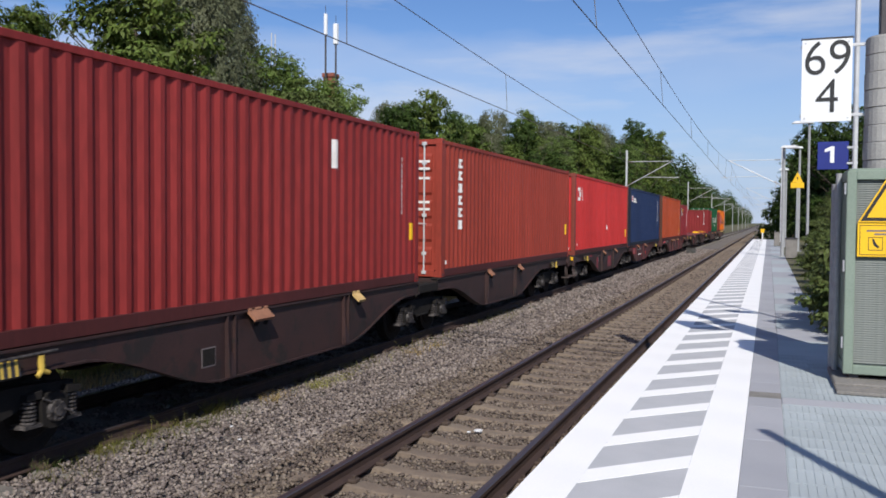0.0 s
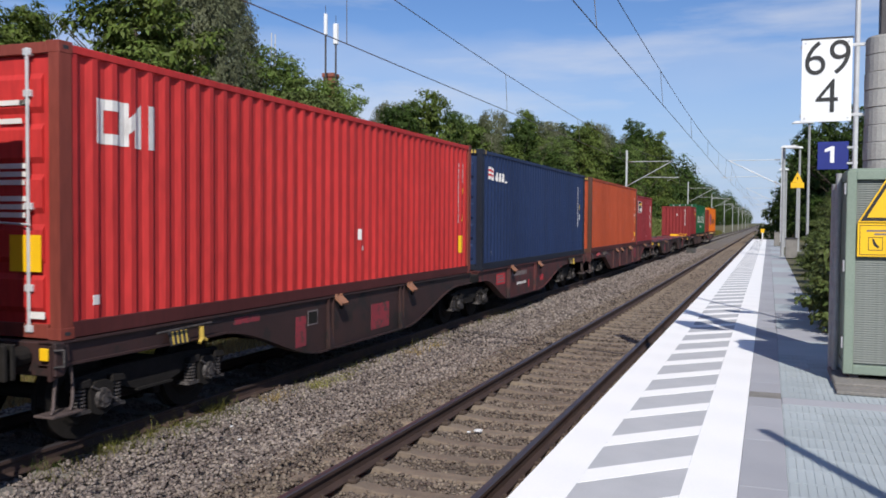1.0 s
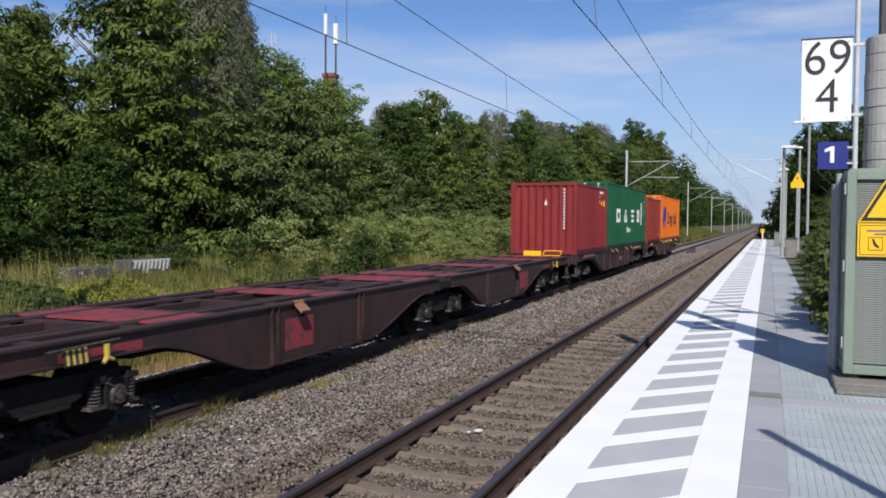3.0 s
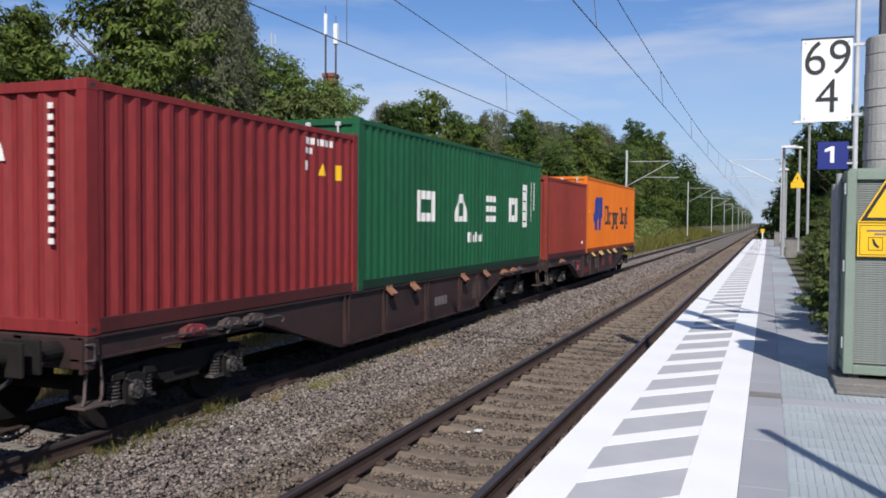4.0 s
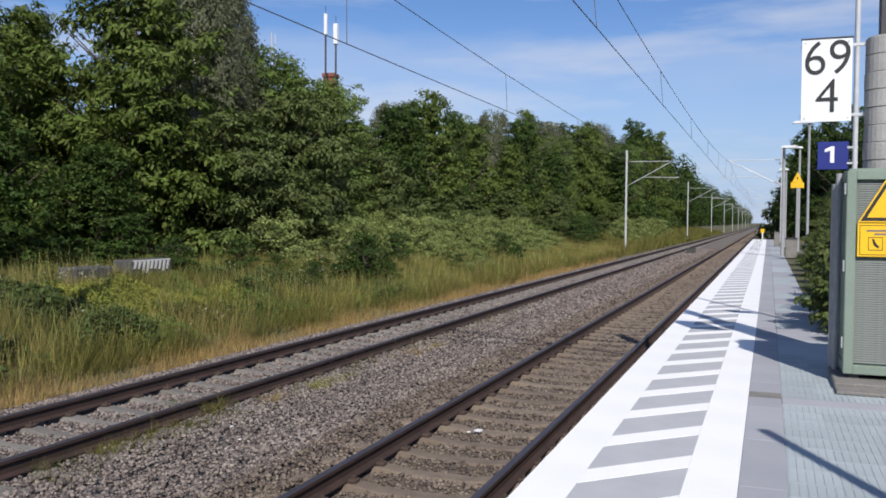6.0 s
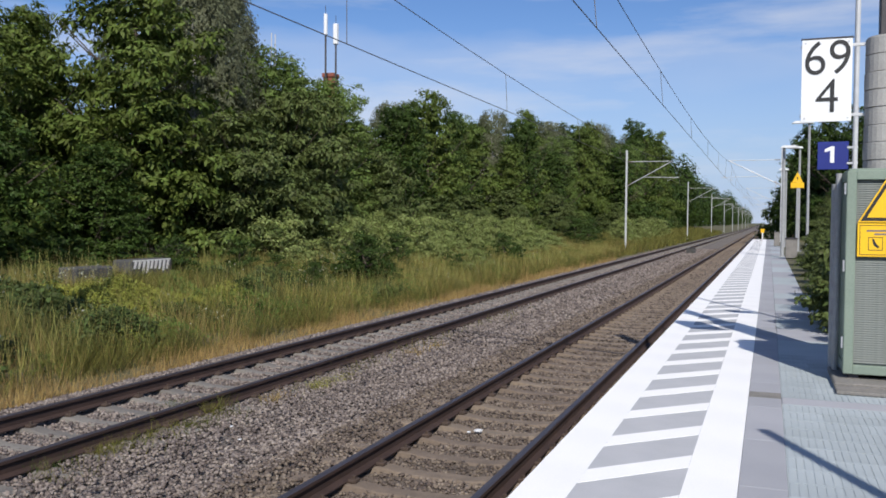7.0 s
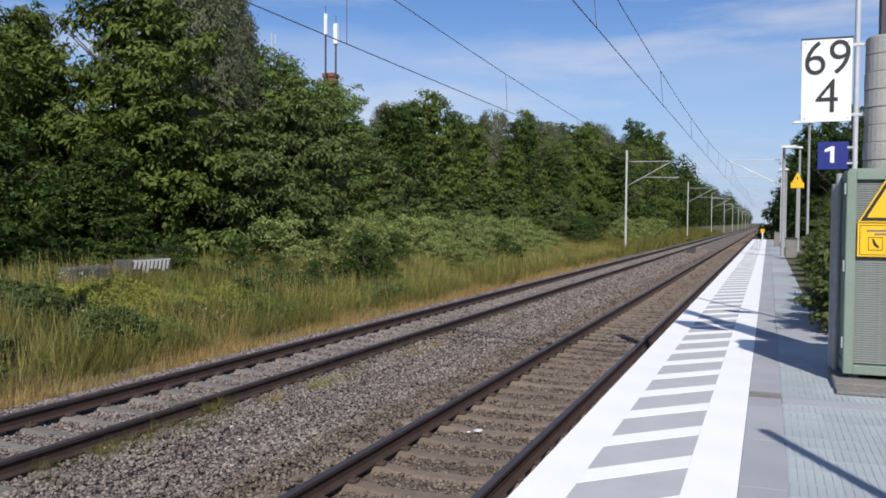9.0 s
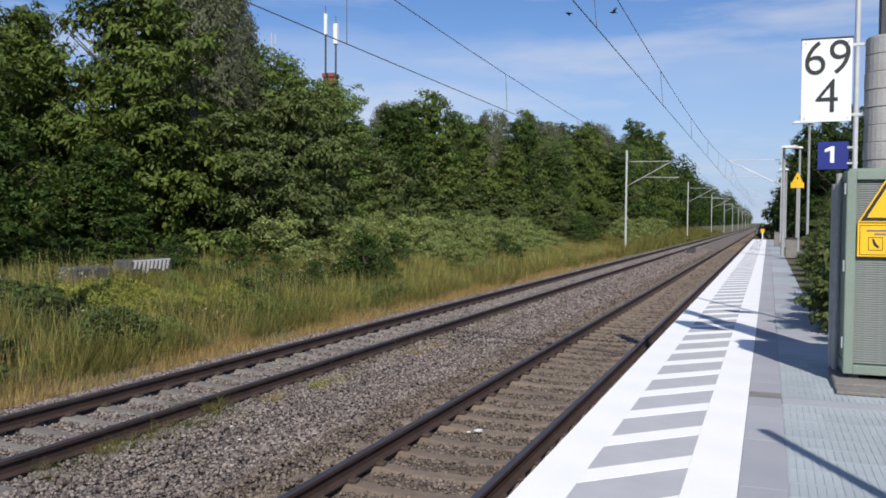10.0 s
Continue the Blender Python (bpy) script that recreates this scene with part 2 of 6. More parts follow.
# ---- mesh helpers ----
class Geo:
    """Collects boxes, prisms, tubes and sheets into one mesh."""

    def __init__(self):
        self.v, self.f, self.m = [], [], []

    def add(self, verts, faces, mi=0):
        o = len(self.v)
        self.v += [tuple(p) for p in verts]
        self.f += [tuple(i + o for i in f) for f in faces]
        self.m += [mi] * len(faces)
        return self

    def box(self, x0, x1, y0, y1, z0, z1, c=0.0, mi=0):
        """A box, chamfered by c on its edges."""
        if c <= 0:
            v = [(x, y, z) for z in (z0, z1) for y in (y0, y1) for x in (x0, x1)]
            f = [(0, 2, 3, 1), (4, 5, 7, 6), (0, 1, 5, 4), (2, 6, 7, 3), (0, 4, 6, 2), (1, 3, 7, 5)]
            return self.add(v, f, mi)
        ctr = Vector(((x0 + x1) / 2, (y0 + y1) / 2, (z0 + z1) / 2))
        h = Vector((abs(x1 - x0) / 2, abs(y1 - y0) / 2, abs(z1 - z0) / 2))
        c = min(c, min(h) * 0.45)
        bm = bmesh.new()
        bmesh.ops.create_cube(bm, size=2, matrix=Matrix.Translation(ctr) @ Matrix.Diagonal((*h, 1)))
        bmesh.ops.bevel(bm, geom=bm.edges[:], offset=c, segments=1, profile=0.5, affect="EDGES")
        bm.verts.index_update()
        self.add([v.co[:] for v in bm.verts], [[v.index for v in f.verts] for f in bm.faces], mi)
        bm.free()
        return self

    def prism(self, outline, axis, a, b, mi=0):
        """An outline of (u, v) pairs extruded along axis from a to b."""
        def at(u, w, t):
            return {"x": (t, u, w), "y": (u, t, w), "z": (u, w, t)}[axis]
        n = len(outline)
        v = [at(u, w, a) for u, w in outline] + [at(u, w, b) for u, w in outline]
        f = [(i, (i + 1) % n, n + (i + 1) % n, n + i) for i in range(n)]
        f += [tuple(range(n))[::-1], tuple(range(n, 2 * n))]
        return self.add(v, f, mi)

    def tube(self, p, q, r0, r1=None, n=10, mi=0, cap=True):
        p, q = Vector(p), Vector(q)
        r1 = r0 if r1 is None else r1
        w = (q - p).normalized()
        u = w.orthogonal().normalized()
        s = w.cross(u)
        v = []
        for c, r in ((p, r0), (q, r1)):
            for i in range(n):
                a = 2 * math.pi * i / n
                v.append(c + (u * math.cos(a) + s * math.sin(a)) * r)
        f = [(i, (i + 1) % n, n + (i + 1) % n, n + i) for i in range(n)]
        if cap:
            f += [tuple(range(n))[::-1], tuple(range(n, 2 * n))]
        return self.add(v, f, mi)

    def mesh(self, name, mats):
        me = bpy.data.meshes.new(name)
        me.from_pydata(self.v, [], self.f)
        for m in (mats if isinstance(mats, (list, tuple)) else [mats]):
            me.materials.append(m)
        if any(self.m):
            me.polygons.foreach_set("material_index", self.m)
        bm = bmesh.new()
        bm.from_mesh(me)
        bmesh.ops.recalc_face_normals(bm, faces=bm.faces[:])
        bm.to_mesh(me)
        bm.free()
        return me


def part(name, geo, mats, parent=None, label="", at=None):
    me = geo.mesh(name, mats) if isinstance(geo, Geo) else geo
    ob = new(name, me)
    if parent:
        ob.parent = parent
    if at is not None:
        ob.matrix_basis = at
    if label:
        tagged(ob, label)
    return ob


def thing(name, label, category, group="", at=None, kind=""):
    ob = new(name)
    ob.empty_display_size = 0.3
    if at is not None:
        ob.matrix_basis = at
    return tagged(ob, label, category, group, kind)


def fast_mesh(name, verts, faces, m):
    """A mesh from numpy arrays; all faces have the same number of corners."""
    verts, faces = np.asarray(verts, np.float32), np.asarray(faces, np.int32)
    me = bpy.data.meshes.new(name)
    k = faces.shape[1]
    me.vertices.add(len(verts))
    me.vertices.foreach_set("co", verts.ravel())
    me.loops.add(faces.size)
    me.loops.foreach_set("vertex_index", faces.ravel())
    me.polygons.add(len(faces))
    me.polygons.foreach_set("loop_start", np.arange(0, faces.size, k, dtype=np.int32))
    me.update(calc_edges=True)
    me.materials.append(m)
    return me


XN, XF = -3.0315, -7.590      # track centres
PZ = 0.76                     # platform height above the rails


# ---- ground and tracks ----
def terrain(x):
    pts = [(-2000, 1.2), (-60, 1.0), (-20, 0.65), (-16, 0.45), (-13.5, 0.05), (-11.2, -0.30), (-9.9, -0.48), (-1.0, -0.50), (3.7, 0.0), (6.0, 0.5), (60, 0.6), (2000, 1.0)]
    return float(np.interp(x, [p[0] for p in pts], [p[1] for p in pts]))


def make_ground():
    xs = [-2000, -600, -200, -100, -60, -40, -30] + list(np.arange(-24, -9, 0.6)) + [-9.9, -6, -1.0, 1.2, 3.7, 5, 6, 10, 20, 60, 200, 2000]
    xs = sorted(set(round(float(x), 2) for x in xs))
    ys = [-300, -100, -40] + list(np.arange(-20, 60, 1.5)) + [70, 85, 100, 130, 170, 230, 320, 450, 700, 1200, 2500]
    v = []
    for y in ys:
        for x in xs:
            z = terrain(x)
            if x < -10.5:
                z += 0.16 * noise.noise((x * 0.4, y * 0.4, 3.1)) + 0.05 * noise.noise((x * 1.7, y * 1.7, 0.2))
            v.append((x, y, z))
    n = len(xs)
    f = [(j * n + i, j * n + i + 1, (j + 1) * n + i + 1, (j + 1) * n + i) for j in range(len(ys) - 1) for i in range(n - 1)]
    ob = new("ground", fast_mesh("ground", v, f, M["soil"]))
    tagged(ob, "dark soil ground under grass and trees beside the railway", "ground", kind="structure")


def strip(name, outline, y0, y1, m, label, category):
    ob = part(name, Geo().prism(outline, "y", y0, y1), m)
    return tagged(ob, label, category, kind="structure")


def make_bed():
    strip("ballast_bed", [(-10.1, -0.6), (-10.1, -0.44), (-9.5, -0.30), (-8.95, -0.245), (-6.2, -0.245), (-5.6, -0.28), (-4.62, -0.26), (-4.62, -0.6)],
          -30, 900, M["ballast"], "grey crushed stone ballast under the railway tracks", "ballast")
    strip("ballast_bed_rusty", [(-4.62, -0.6), (-4.62, -0.26), (-4.4, -0.245), (-1.65, -0.245), (-1.3, -0.32), (-1.3, -0.6)],
          -30, 900, M["bed_brown"], "rust-stained brown ballast under the platform track", "ballast")


SPACING = 0.63


def stones(name, xr, yr, count, size, m, label, base=-0.235, rails=(), ties=()):
    rng = np.random.default_rng(len(name) * 7 + count)
    x, y = rng.uniform(*xr, count), rng.uniform(*yr, count)
    keep = np.ones(count, bool)
    for r in rails:
        keep &= abs(x - r) > 0.085
    for c, phase in ties:
        off = (y - phase + SPACING / 2) % SPACING - SPACING / 2
        bare = 0.088 if c == XN else 0.062 + 0.05 * np.sin(x * 2.1 + np.floor((y - phase) / SPACING) * 2.4)
        keep &= ~((abs(x - c) < 0.93) & (abs(off) < bare))
    x, y = x[keep], y[keep]
    n = len(x)
    slope = np.interp(x, [-10.1, -9.5, -8.95, -6.2, -5.6, -4.6, -1.65, -1.3], [-0.17, -0.055, 0, 0, -0.03, -0.01, 0, -0.08])
    outside = np.min([abs(x - c) for c, _ in ties], axis=0) > 0.86
    z = base + slope + rng.uniform(-0.012, 0.02, n) + np.where(outside, 0.045, 0.0) * (x > -9.1)
    octa = np.array([(1, 0, 0), (-1, 0, 0), (0, 1, 0), (0, -1, 0), (0, 0, 1), (0, 0, -1)], float)
    tri = np.array([(0, 2, 4), (2, 1, 4), (1, 3, 4), (3, 0, 4), (2, 0, 5), (1, 2, 5), (3, 1, 5), (0, 3, 5)])
    s = size * rng.uniform(0.5, 1.15, (n, 1, 1)) * rng.uniform(0.65, 1.25, (n, 6, 1))
    p = octa[None] * s + rng.normal(0, size * 0.16, (n, 6, 3))
    q = rng.normal(size=(n, 4))
    q /= np.linalg.norm(q, axis=1, keepdims=True)
    w, a, b, c = q.T
    rot = np.stack([np.stack([1 - 2 * (b * b + c * c), 2 * (a * b - c * w), 2 * (a * c + b * w)], -1),
                    np.stack([2 * (a * b + c * w), 1 - 2 * (a * a + c * c), 2 * (b * c - a * w)], -1),
                    np.stack([2 * (a * c - b * w), 2 * (b * c + a * w), 1 - 2 * (a * a + b * b)], -1)], 1)
    p = np.einsum("nij,nkj->nki", rot, p)
    p[:, :, 2] *= 0.75
    p += np.stack([x, y, z], -1)[:, None, :]
    f = tri[None] + (np.arange(n) * 6)[:, None, None]
    ob = new(name, fast_mesh(name, p.reshape(-1, 3), f.reshape(-1, 3), m))
    tagged(ob, label, "ballast", kind="stuff")


RAIL = [(-0.075, -0.172), (0.075, -0.172), (0.075, -0.160), (0.012, -0.138), (0.009, -0.055), (0.036, -0.040), (0.036, -0.008),
        (0.026, 0.0), (-0.026, 0.0), (-0.036, -0.008), (-0.036, -0.040), (-0.009, -0.055), (-0.012, -0.138), (-0.075, -0.160)]


def make_rail(x, y0, y1):
    g = Geo().prism(RAIL, "y", y0, y1)
    g.m[7] = 1
    g.m[6] = g.m[8] = 1
    ob = part("rail", g, [M["rail"], M["rail_top"]], at=pose(x, 0, 0))
    tagged(ob, "rusty brown steel rail with a polished running surface", "rail", "rails of the two tracks", "structure")


def sleeper_mesh(m):
    g = Geo()
    sec = [(-1.3, 0.0), (-1.28, 0.012), (-0.55, 0.012), (-0.35, -0.02), (0.35, -0.02), (0.55, 0.012), (1.28, 0.012), (1.3, 0.0)]
    v, f = [], []
    for x, z in sec:
        v += [(x, -0.15, -0.2), (x, -0.105, z - 0.01), (x, -0.085, z), (x, 0.085, z), (x, 0.105, z - 0.01), (x, 0.15, -0.2)]
    for i in range(len(sec) - 1):
        for k in range(5):
            a = i * 6 + k
            f.append((a, a + 1, a + 7, a + 6))
    f += [(0, 1, 2, 3, 4, 5), tuple(range(len(v) - 6, len(v)))[::-1]]
    g.add(v, f)
    return g.mesh("sleeper", m)


def make_track(name, xc, phase, m, label, count):
    track = thing(name, label, "railway track", kind="structure")
    me = sleeper_mesh(m)
    for i in range(count):
        y = phase + SPACING * i
        ob = part("sleeper", me, m, track, at=pose(xc, y, -0.196, 0, 0, 0.4 * math.sin(i * 2.7)))
    g = Geo()
    for i in range(260):
        y = phase + SPACING * (count + i)
        g.box(xc - 1.3, xc + 1.3, y - 0.1, y + 0.1, -0.3, -0.19)
    ob = part("distant_sleepers", g, m, track)
    ob["kind"] = "stuff"
    g = Geo()
    for i in range(70):
        y = phase + SPACING * i
        for r in (-0.7525, 0.7525):
            for sd in (-1, 1):
                a, b = sorted((xc + r + sd * 0.07, xc + r + sd * 0.16))
                g.box(a, b, y - 0.055, y + 0.055, -0.185, -0.145, 0.012)
                g.tube((xc + r + sd * 0.115, y, -0.15), (xc + r + sd * 0.115, y, -0.115), 0.02, n=6)
    ob = part("rail_fastening", g, M["clip"], track)
    ob["kind"] = "stuff"


SLEEPER_N, SLEEPER_F = 4.19, 4.05


def make_tracks():
    for xc in (XN, XF):
        for sd in (-0.7525, 0.7525):
            make_rail(xc + sd, -120, 900)
    make_track("platform_track", XN, SLEEPER_N, M["sleeper"], "platform track with brown-stained concrete sleepers and rusty fastenings", 145)
    make_track("through_track", XF, SLEEPER_F, M["sleeper_grey"], "through track with weathered grey concrete sleepers in ballast", 145)
    rails = [XN - 0.7525, XN + 0.7525, XF - 0.7525, XF + 0.7525]
    ties = [(XN, SLEEPER_N), (XF, SLEEPER_F)]
    for k, (ya, yb, dens, size) in enumerate(((4.5, 13, 580, 0.032), (13, 22, 330, 0.039), (22, 42, 120, 0.052), (42, 85, 42, 0.075))):
        for nm, xr, m, lab in (("ballast_stones", (-9.95, -4.7), M["stone"], "loose grey crushed stone ballast between the tracks"),
                               ("rusty_ballast_stones", (-4.85, -1.5), M["stone_brown"], "loose rust-brown ballast stones around the platform track")):
            stones(nm, xr, (ya, yb), int(dens * (xr[1] - xr[0]) * (yb - ya)), size, m, lab, rails=rails, ties=ties)


# ---- platform ----
def make_platform():
    body = strip("platform", [(-1.30, -0.6), (-1.30, 0.62), (-1.36, 0.64), (-1.36, 0.735), (3.6, 0.735), (3.6, -0.6)], -20, 87, M["concrete"],
                 "long concrete railway platform with painted edge markings", "platform")
    shared = {}

    def slab(name, x0, x1, y0, y1, m, top=PZ, gap=0.004):
        key = (name, round(x1 - x0, 3), round(y1 - y0, 3), m.name)
        if key not in shared:
            w, l = (x1 - x0) / 2 - gap / 2, (y1 - y0) / 2 - gap / 2
            shared[key] = Geo().box(-w, w, -l, l, -0.024, 0.0, 0.003 if gap > 0.001 else 0.0).mesh(name, m)
        return part(name, shared[key], m, body, at=pose((x0 + x1) / 2, (y0 + y1) / 2, top))
    for i in range(90):
        slab("edge_slab", -1.36, -1.05, -3 + i, -2 + i, M["white"], gap=0.0)
        slab("guide_slab", -0.45, -0.14, -3 + i, -2 + i, M["white"], gap=0.0)
        slab("hatch_slab", -1.05, -0.45, -3 + i, -2 + i, M["hatch_grey"], PZ - 0.001, 0.0)
    for i in range(75):
        slab("walkway_slab", -0.14, 0.14, -3 + i * 1.2, -1.8 + i * 1.2, M["slab"], gap=0.003)
    # hatching bars, at 45 degrees
    bar = Geo().prism([(-0.298, -0.298), (0.298, 0.298), (0.298, 0.602), (-0.298, 0.006)], "z", 0.0, 0.0025).mesh("hatch_bar", M["white"])
    for k in range(-8, 89):
        part("hatch_bar", bar, M["white"], body, at=pose(-0.75, 5.99 + 0.3 + 0.91 * k, PZ - 0.001))
    # ribbed guidance tiles near the cabinet, plain large slabs beyond
    g = Geo().box(-0.15, 0.15, -0.15, 0.15, -0.024, -0.0032, 0.0)
    g.box(-0.15, 0.15, 0.128, 0.15, -0.0035, 0.0)
    for i in range(6):
        u = -0.125 + i * 0.05
        g.box(u - 0.015, u + 0.015, -0.148, 0.1275, -0.0035, 0.0)
    rib = g.mesh("ribbed_tile", M["slab_light"])
    for i in range(9):
        for j in range(-1, 25):
            if 15 <= j <= 15:
                continue
            part("ribbed_tile", rib, M["slab_light"], body, at=pose(0.29 + 0.3 * i, 3.65 + 0.3 * j, PZ))
    slab("plain_strip", 0.14, 2.84, 8.0, 8.3, M["slab"], gap=0.004)
    slab("cover_strip", -0.135, 0.138, 8.22, 8.48, M["concrete_mid"], PZ + 0.002, 0.0)
    for j in range(7):
        for i in range(3):
            slab("paving_slab", 0.14 + i * 1.1, 0.14 + (i + 1) * 1.1, 11.0 + j * 1.374, 11.0 + (j + 1) * 1.374, M["slab"] if (i + j) % 2 else M["slab_light"], gap=0.004)
    for j in range(22):
        slab("paving_slab", 0.14, 0.75, 20.62 + j * 3.0, 20.62 + (j + 1) * 3.0, M["slab_light"] if j % 2 else M["slab"], gap=0.005)
    # planted soil strip along the back of the platform
    ob = part("planting_bed", Geo().box(0.75, 3.6, 20.7, 87, 0.70, 0.765), M["soil"])
    tagged(ob, "soil strip behind the platform under hedge plants", "soil", kind="structure")


# ---- the train ----
def corrugation(y, y0):
    t = (y - y0) % 0.278
    if t < 0.072:
        return 0.0
    if t < 0.140:
        return (t - 0.072) / 0.068
    if t < 0.210:
        return 1.0
    return 1 - (t - 0.210) / 0.068


def breaks(y0, y1, o):
    ys = {round(y0, 4), round(y1, 4)}
    k = math.floor((y0 - o) / 0.278)
    while o + k * 0.278 <= y1:
        for d in (0, 0.072, 0.140, 0.210):
            y = o + k * 0.278 + d
            if y0 < y < y1:
                ys.add(round(y, 4))
        k += 1
    return sorted(ys)


def corrugated(y0, y1, z0, z1, x, depth, o, sign=1):
    """A corrugated sheet; x is its outer face, sign the side that looks out."""
    g = Geo()
    ys = breaks(y0, y1, o)
    v = []
    for y in ys:
        xx = x - sign * depth * corrugation(y, o)
        v += [(xx, y, z0), (xx, y, z1)]
    g.add(v, [(2 * i, 2 * i + 2, 2 * i + 3, 2 * i + 1) for i in range(len(ys) - 1)])
    return g


class Container:
    def __init__(self, s0, length, height, colour, label, doors=True, rail=None, posts=None):
        self.L, self.H, self.colour = length, height, colour
        self.o = 0.17
        self.ob = thing("shipping_container", label, "container", "containers on the train")
        self.s0 = s0
        L, H, ob = length, height, self.ob
        frame_m, rail = posts or colour, rail or colour
        w = 1.219
        post = [(w, 0), (w, 0.16), (w - 0.04, 0.16), (w - 0.04, 0.05), (w - 0.13, 0.05), (w - 0.13, 0)]
        for sx in (1, -1):
            for far in (0, 1):
                pts = [(sx * x, (L - y if far else y)) for x, y in post]
                part("corner_post", Geo().prism(pts, "z", 0.1, H - 0.1), frame_m, ob)
                for z in (0, H - 0.118):
                    a, b = sorted((sx * (w - 0.162), sx * (w + 0.003)))
                    y0, y1 = (L - 0.178, L + 0.003) if far else (-0.003, 0.178)
                    g = Geo().box(a, b, y0, y1, z, z + 0.118, 0.006)
                    g2 = Geo().box(sx * (w - 0.02), sx * (w + 0.0045), (y0 + y1) / 2 - 0.04, (y0 + y1) / 2 + 0.04, z + 0.035, z + 0.083, 0.01)
                    c = part("corner_casting", g, frame_m, ob)
                    part("casting_hole", g2, M["mark_black"], c)
            a, b = sorted((sx * (w - 0.06), sx * (w - 0.004)))
            part("top_rail", Geo().box(a, b, 0.16, L - 0.16, H - 0.10, H - 0.02, 0.006), colour, ob)
            a, b = sorted((sx * (w - 0.05), sx * (w - 0.002)))
            g = Geo().box(a, b, 0.16, L - 0.16, 0.01, 0.17, 0.006)
            part("bottom_rail", g, rail, ob)
            part("side_wall", corrugated(0.15, L - 0.15, 0.165, H - 0.095, sx * (w - 0.010), 0.036, self.o, sx), colour, ob)
        # roof with shallow cross ribs
        g = Geo()
        ys = np.arange(0.1, L - 0.1, 0.105)
        v = []
        for i, y in enumerate(ys):
            z = H - 0.022 - (0.018 if (i // 2) % 2 else 0)
            v += [(-w + 0.05, float(y), z), (w - 0.05, float(y), z)]
        g.add(v, [(2 * i, 2 * i + 1, 2 * i + 3, 2 * i + 2) for i in range(len(ys) - 1)])
        part("roof", g, colour, ob)
        part("floor_pan", Geo().box(-w + 0.06, w - 0.06, 0.1, L - 0.1, 0.05, 0.12), M["running_gear"], ob)
        for far in (0, 1):
            yy = L if far else 0.0
            sg = -1 if far else 1
            y0, y1 = sorted((yy, yy + sg * 0.1))
            part("end_header", Geo().box(-w + 0.16, w - 0.16, y0, y1, H - 0.12, H - 0.01, 0.006), frame_m, ob)
            part("end_sill", Geo().box(-w + 0.16, w - 0.16, y0, y1, 0.01, 0.15, 0.006), frame_m, ob)
            if far == 0 and doors:
                for sd in (-1, 1):
                    self.door(sd)
            else:
                g = Geo()
                xs = breaks(-w + 0.13, w - 0.13, -w + 0.13)
                v = []
                for x in xs:
                    y = yy + sg * (0.02 + 0.045 * corrugation(x, -w + 0.13))
                    v += [(x, y, 0.15), (x, y, H - 0.12)]
                g.add(v, [(2 * i, 2 * i + 2, 2 * i + 3, 2 * i + 1) for i in range(len(xs) - 1)])
                part("end_wall", g, colour, ob)

    def door(self, sd):
        H, ob = self.H, self.ob
        a, b = (0.01, 1.08) if sd > 0 else (-1.08, -0.01)
        d = part("door", Geo().box(a, b, 0.045, 0.085, 0.15, H - 0.12), self.colour, ob)
        n = 5
        step = (H - 0.45) / n
        for i in range(n):
            z = 0.25 + i * step
            g = Geo().prism([(0.046, z), (0.012, z + 0.06), (0.012, z + step - 0.16), (0.046, z + step - 0.1)], "x", a + 0.09, b - 0.09)
            part("door_rib", g, self.colour, d)
        for x in (a + 0.25, b - 0.25):
            r = Geo().tube((x, -0.008, 0.08), (x, -0.008, H - 0.06), 0.018, n=8)
            for z in (0.1, 0.5, 1.3, H - 0.5, H - 0.1):
                r.box(x - 0.05, x + 0.05, -0.02, 0.04, z - 0.035, z + 0.035, 0.006)
            part("locking_bar", r, M["galv"], d, "galvanised steel locking bar")
        h = Geo().tube((a + 0.25, -0.03, 1.15), (b - 0.2, -0.03, 1.12), 0.012, n=6)
        part("door_handle", h, M["galv"], d)

    def mark(self, y0, y1, z0, z1, m, name="marking"):
        """A painted patch that follows the corrugation of the side that faces the platform; z0 and z1 may be (y, z) lists."""
        def at(z, y):
            return z if isinstance(z, (int, float)) else float(np.interp(y, [q[0] for q in z], [q[1] for q in z]))
        g = Geo()
        ys = breaks(y0, y1, self.o)
        for z in (z0, z1):
            if not isinstance(z, (int, float)):
                ys = sorted(set(ys) | {round(q[0], 4) for q in z if y0 < q[0] < y1})
        v = []
        for y in ys:
            x = 1.219 - 0.010 + 0.004 - 0.036 * corrugation(y, self.o)
            v += [(x, y, at(z0, y)), (x, y, at(z1, y))]
        g.add(v, [(2 * i, 2 * i + 2, 2 * i + 3, 2 * i + 1) for i in range(len(ys) - 1)])
        return part(name, g, m, self.ob)

    def glyph(self, y0, y1, z0, z1, m, kind, t=None):
        """A plain block shape of a character's size: kind tells which of its bars are there."""
        h, t = z1 - z0, t or min(0.3 * (y1 - y0), 0.2)
        b = t * 0.85
        for k in kind:
            if k == "l":
                self.mark(y0, y0 + t, z0, z1, m)
            if k == "r":
                self.mark(y1 - t, y1, z0, z1, m)
            if k == "t":
                self.mark(y0 + (t if "l" in kind else 0), y1 - (t if "r" in kind else 0), z1 - b, z1, m)
            if k == "b":
                self.mark(y0 + (t if "l" in kind else 0), y1 - (t if "r" in kind else 0), z0, z0 + b, m)
            if k == "m":
                self.mark(y0 + (t if "l" in kind else 0), y1 - (t if "r" in kind else 0), z0 + h * 0.5 - b / 2, z0 + h * 0.5 + b / 2, m)

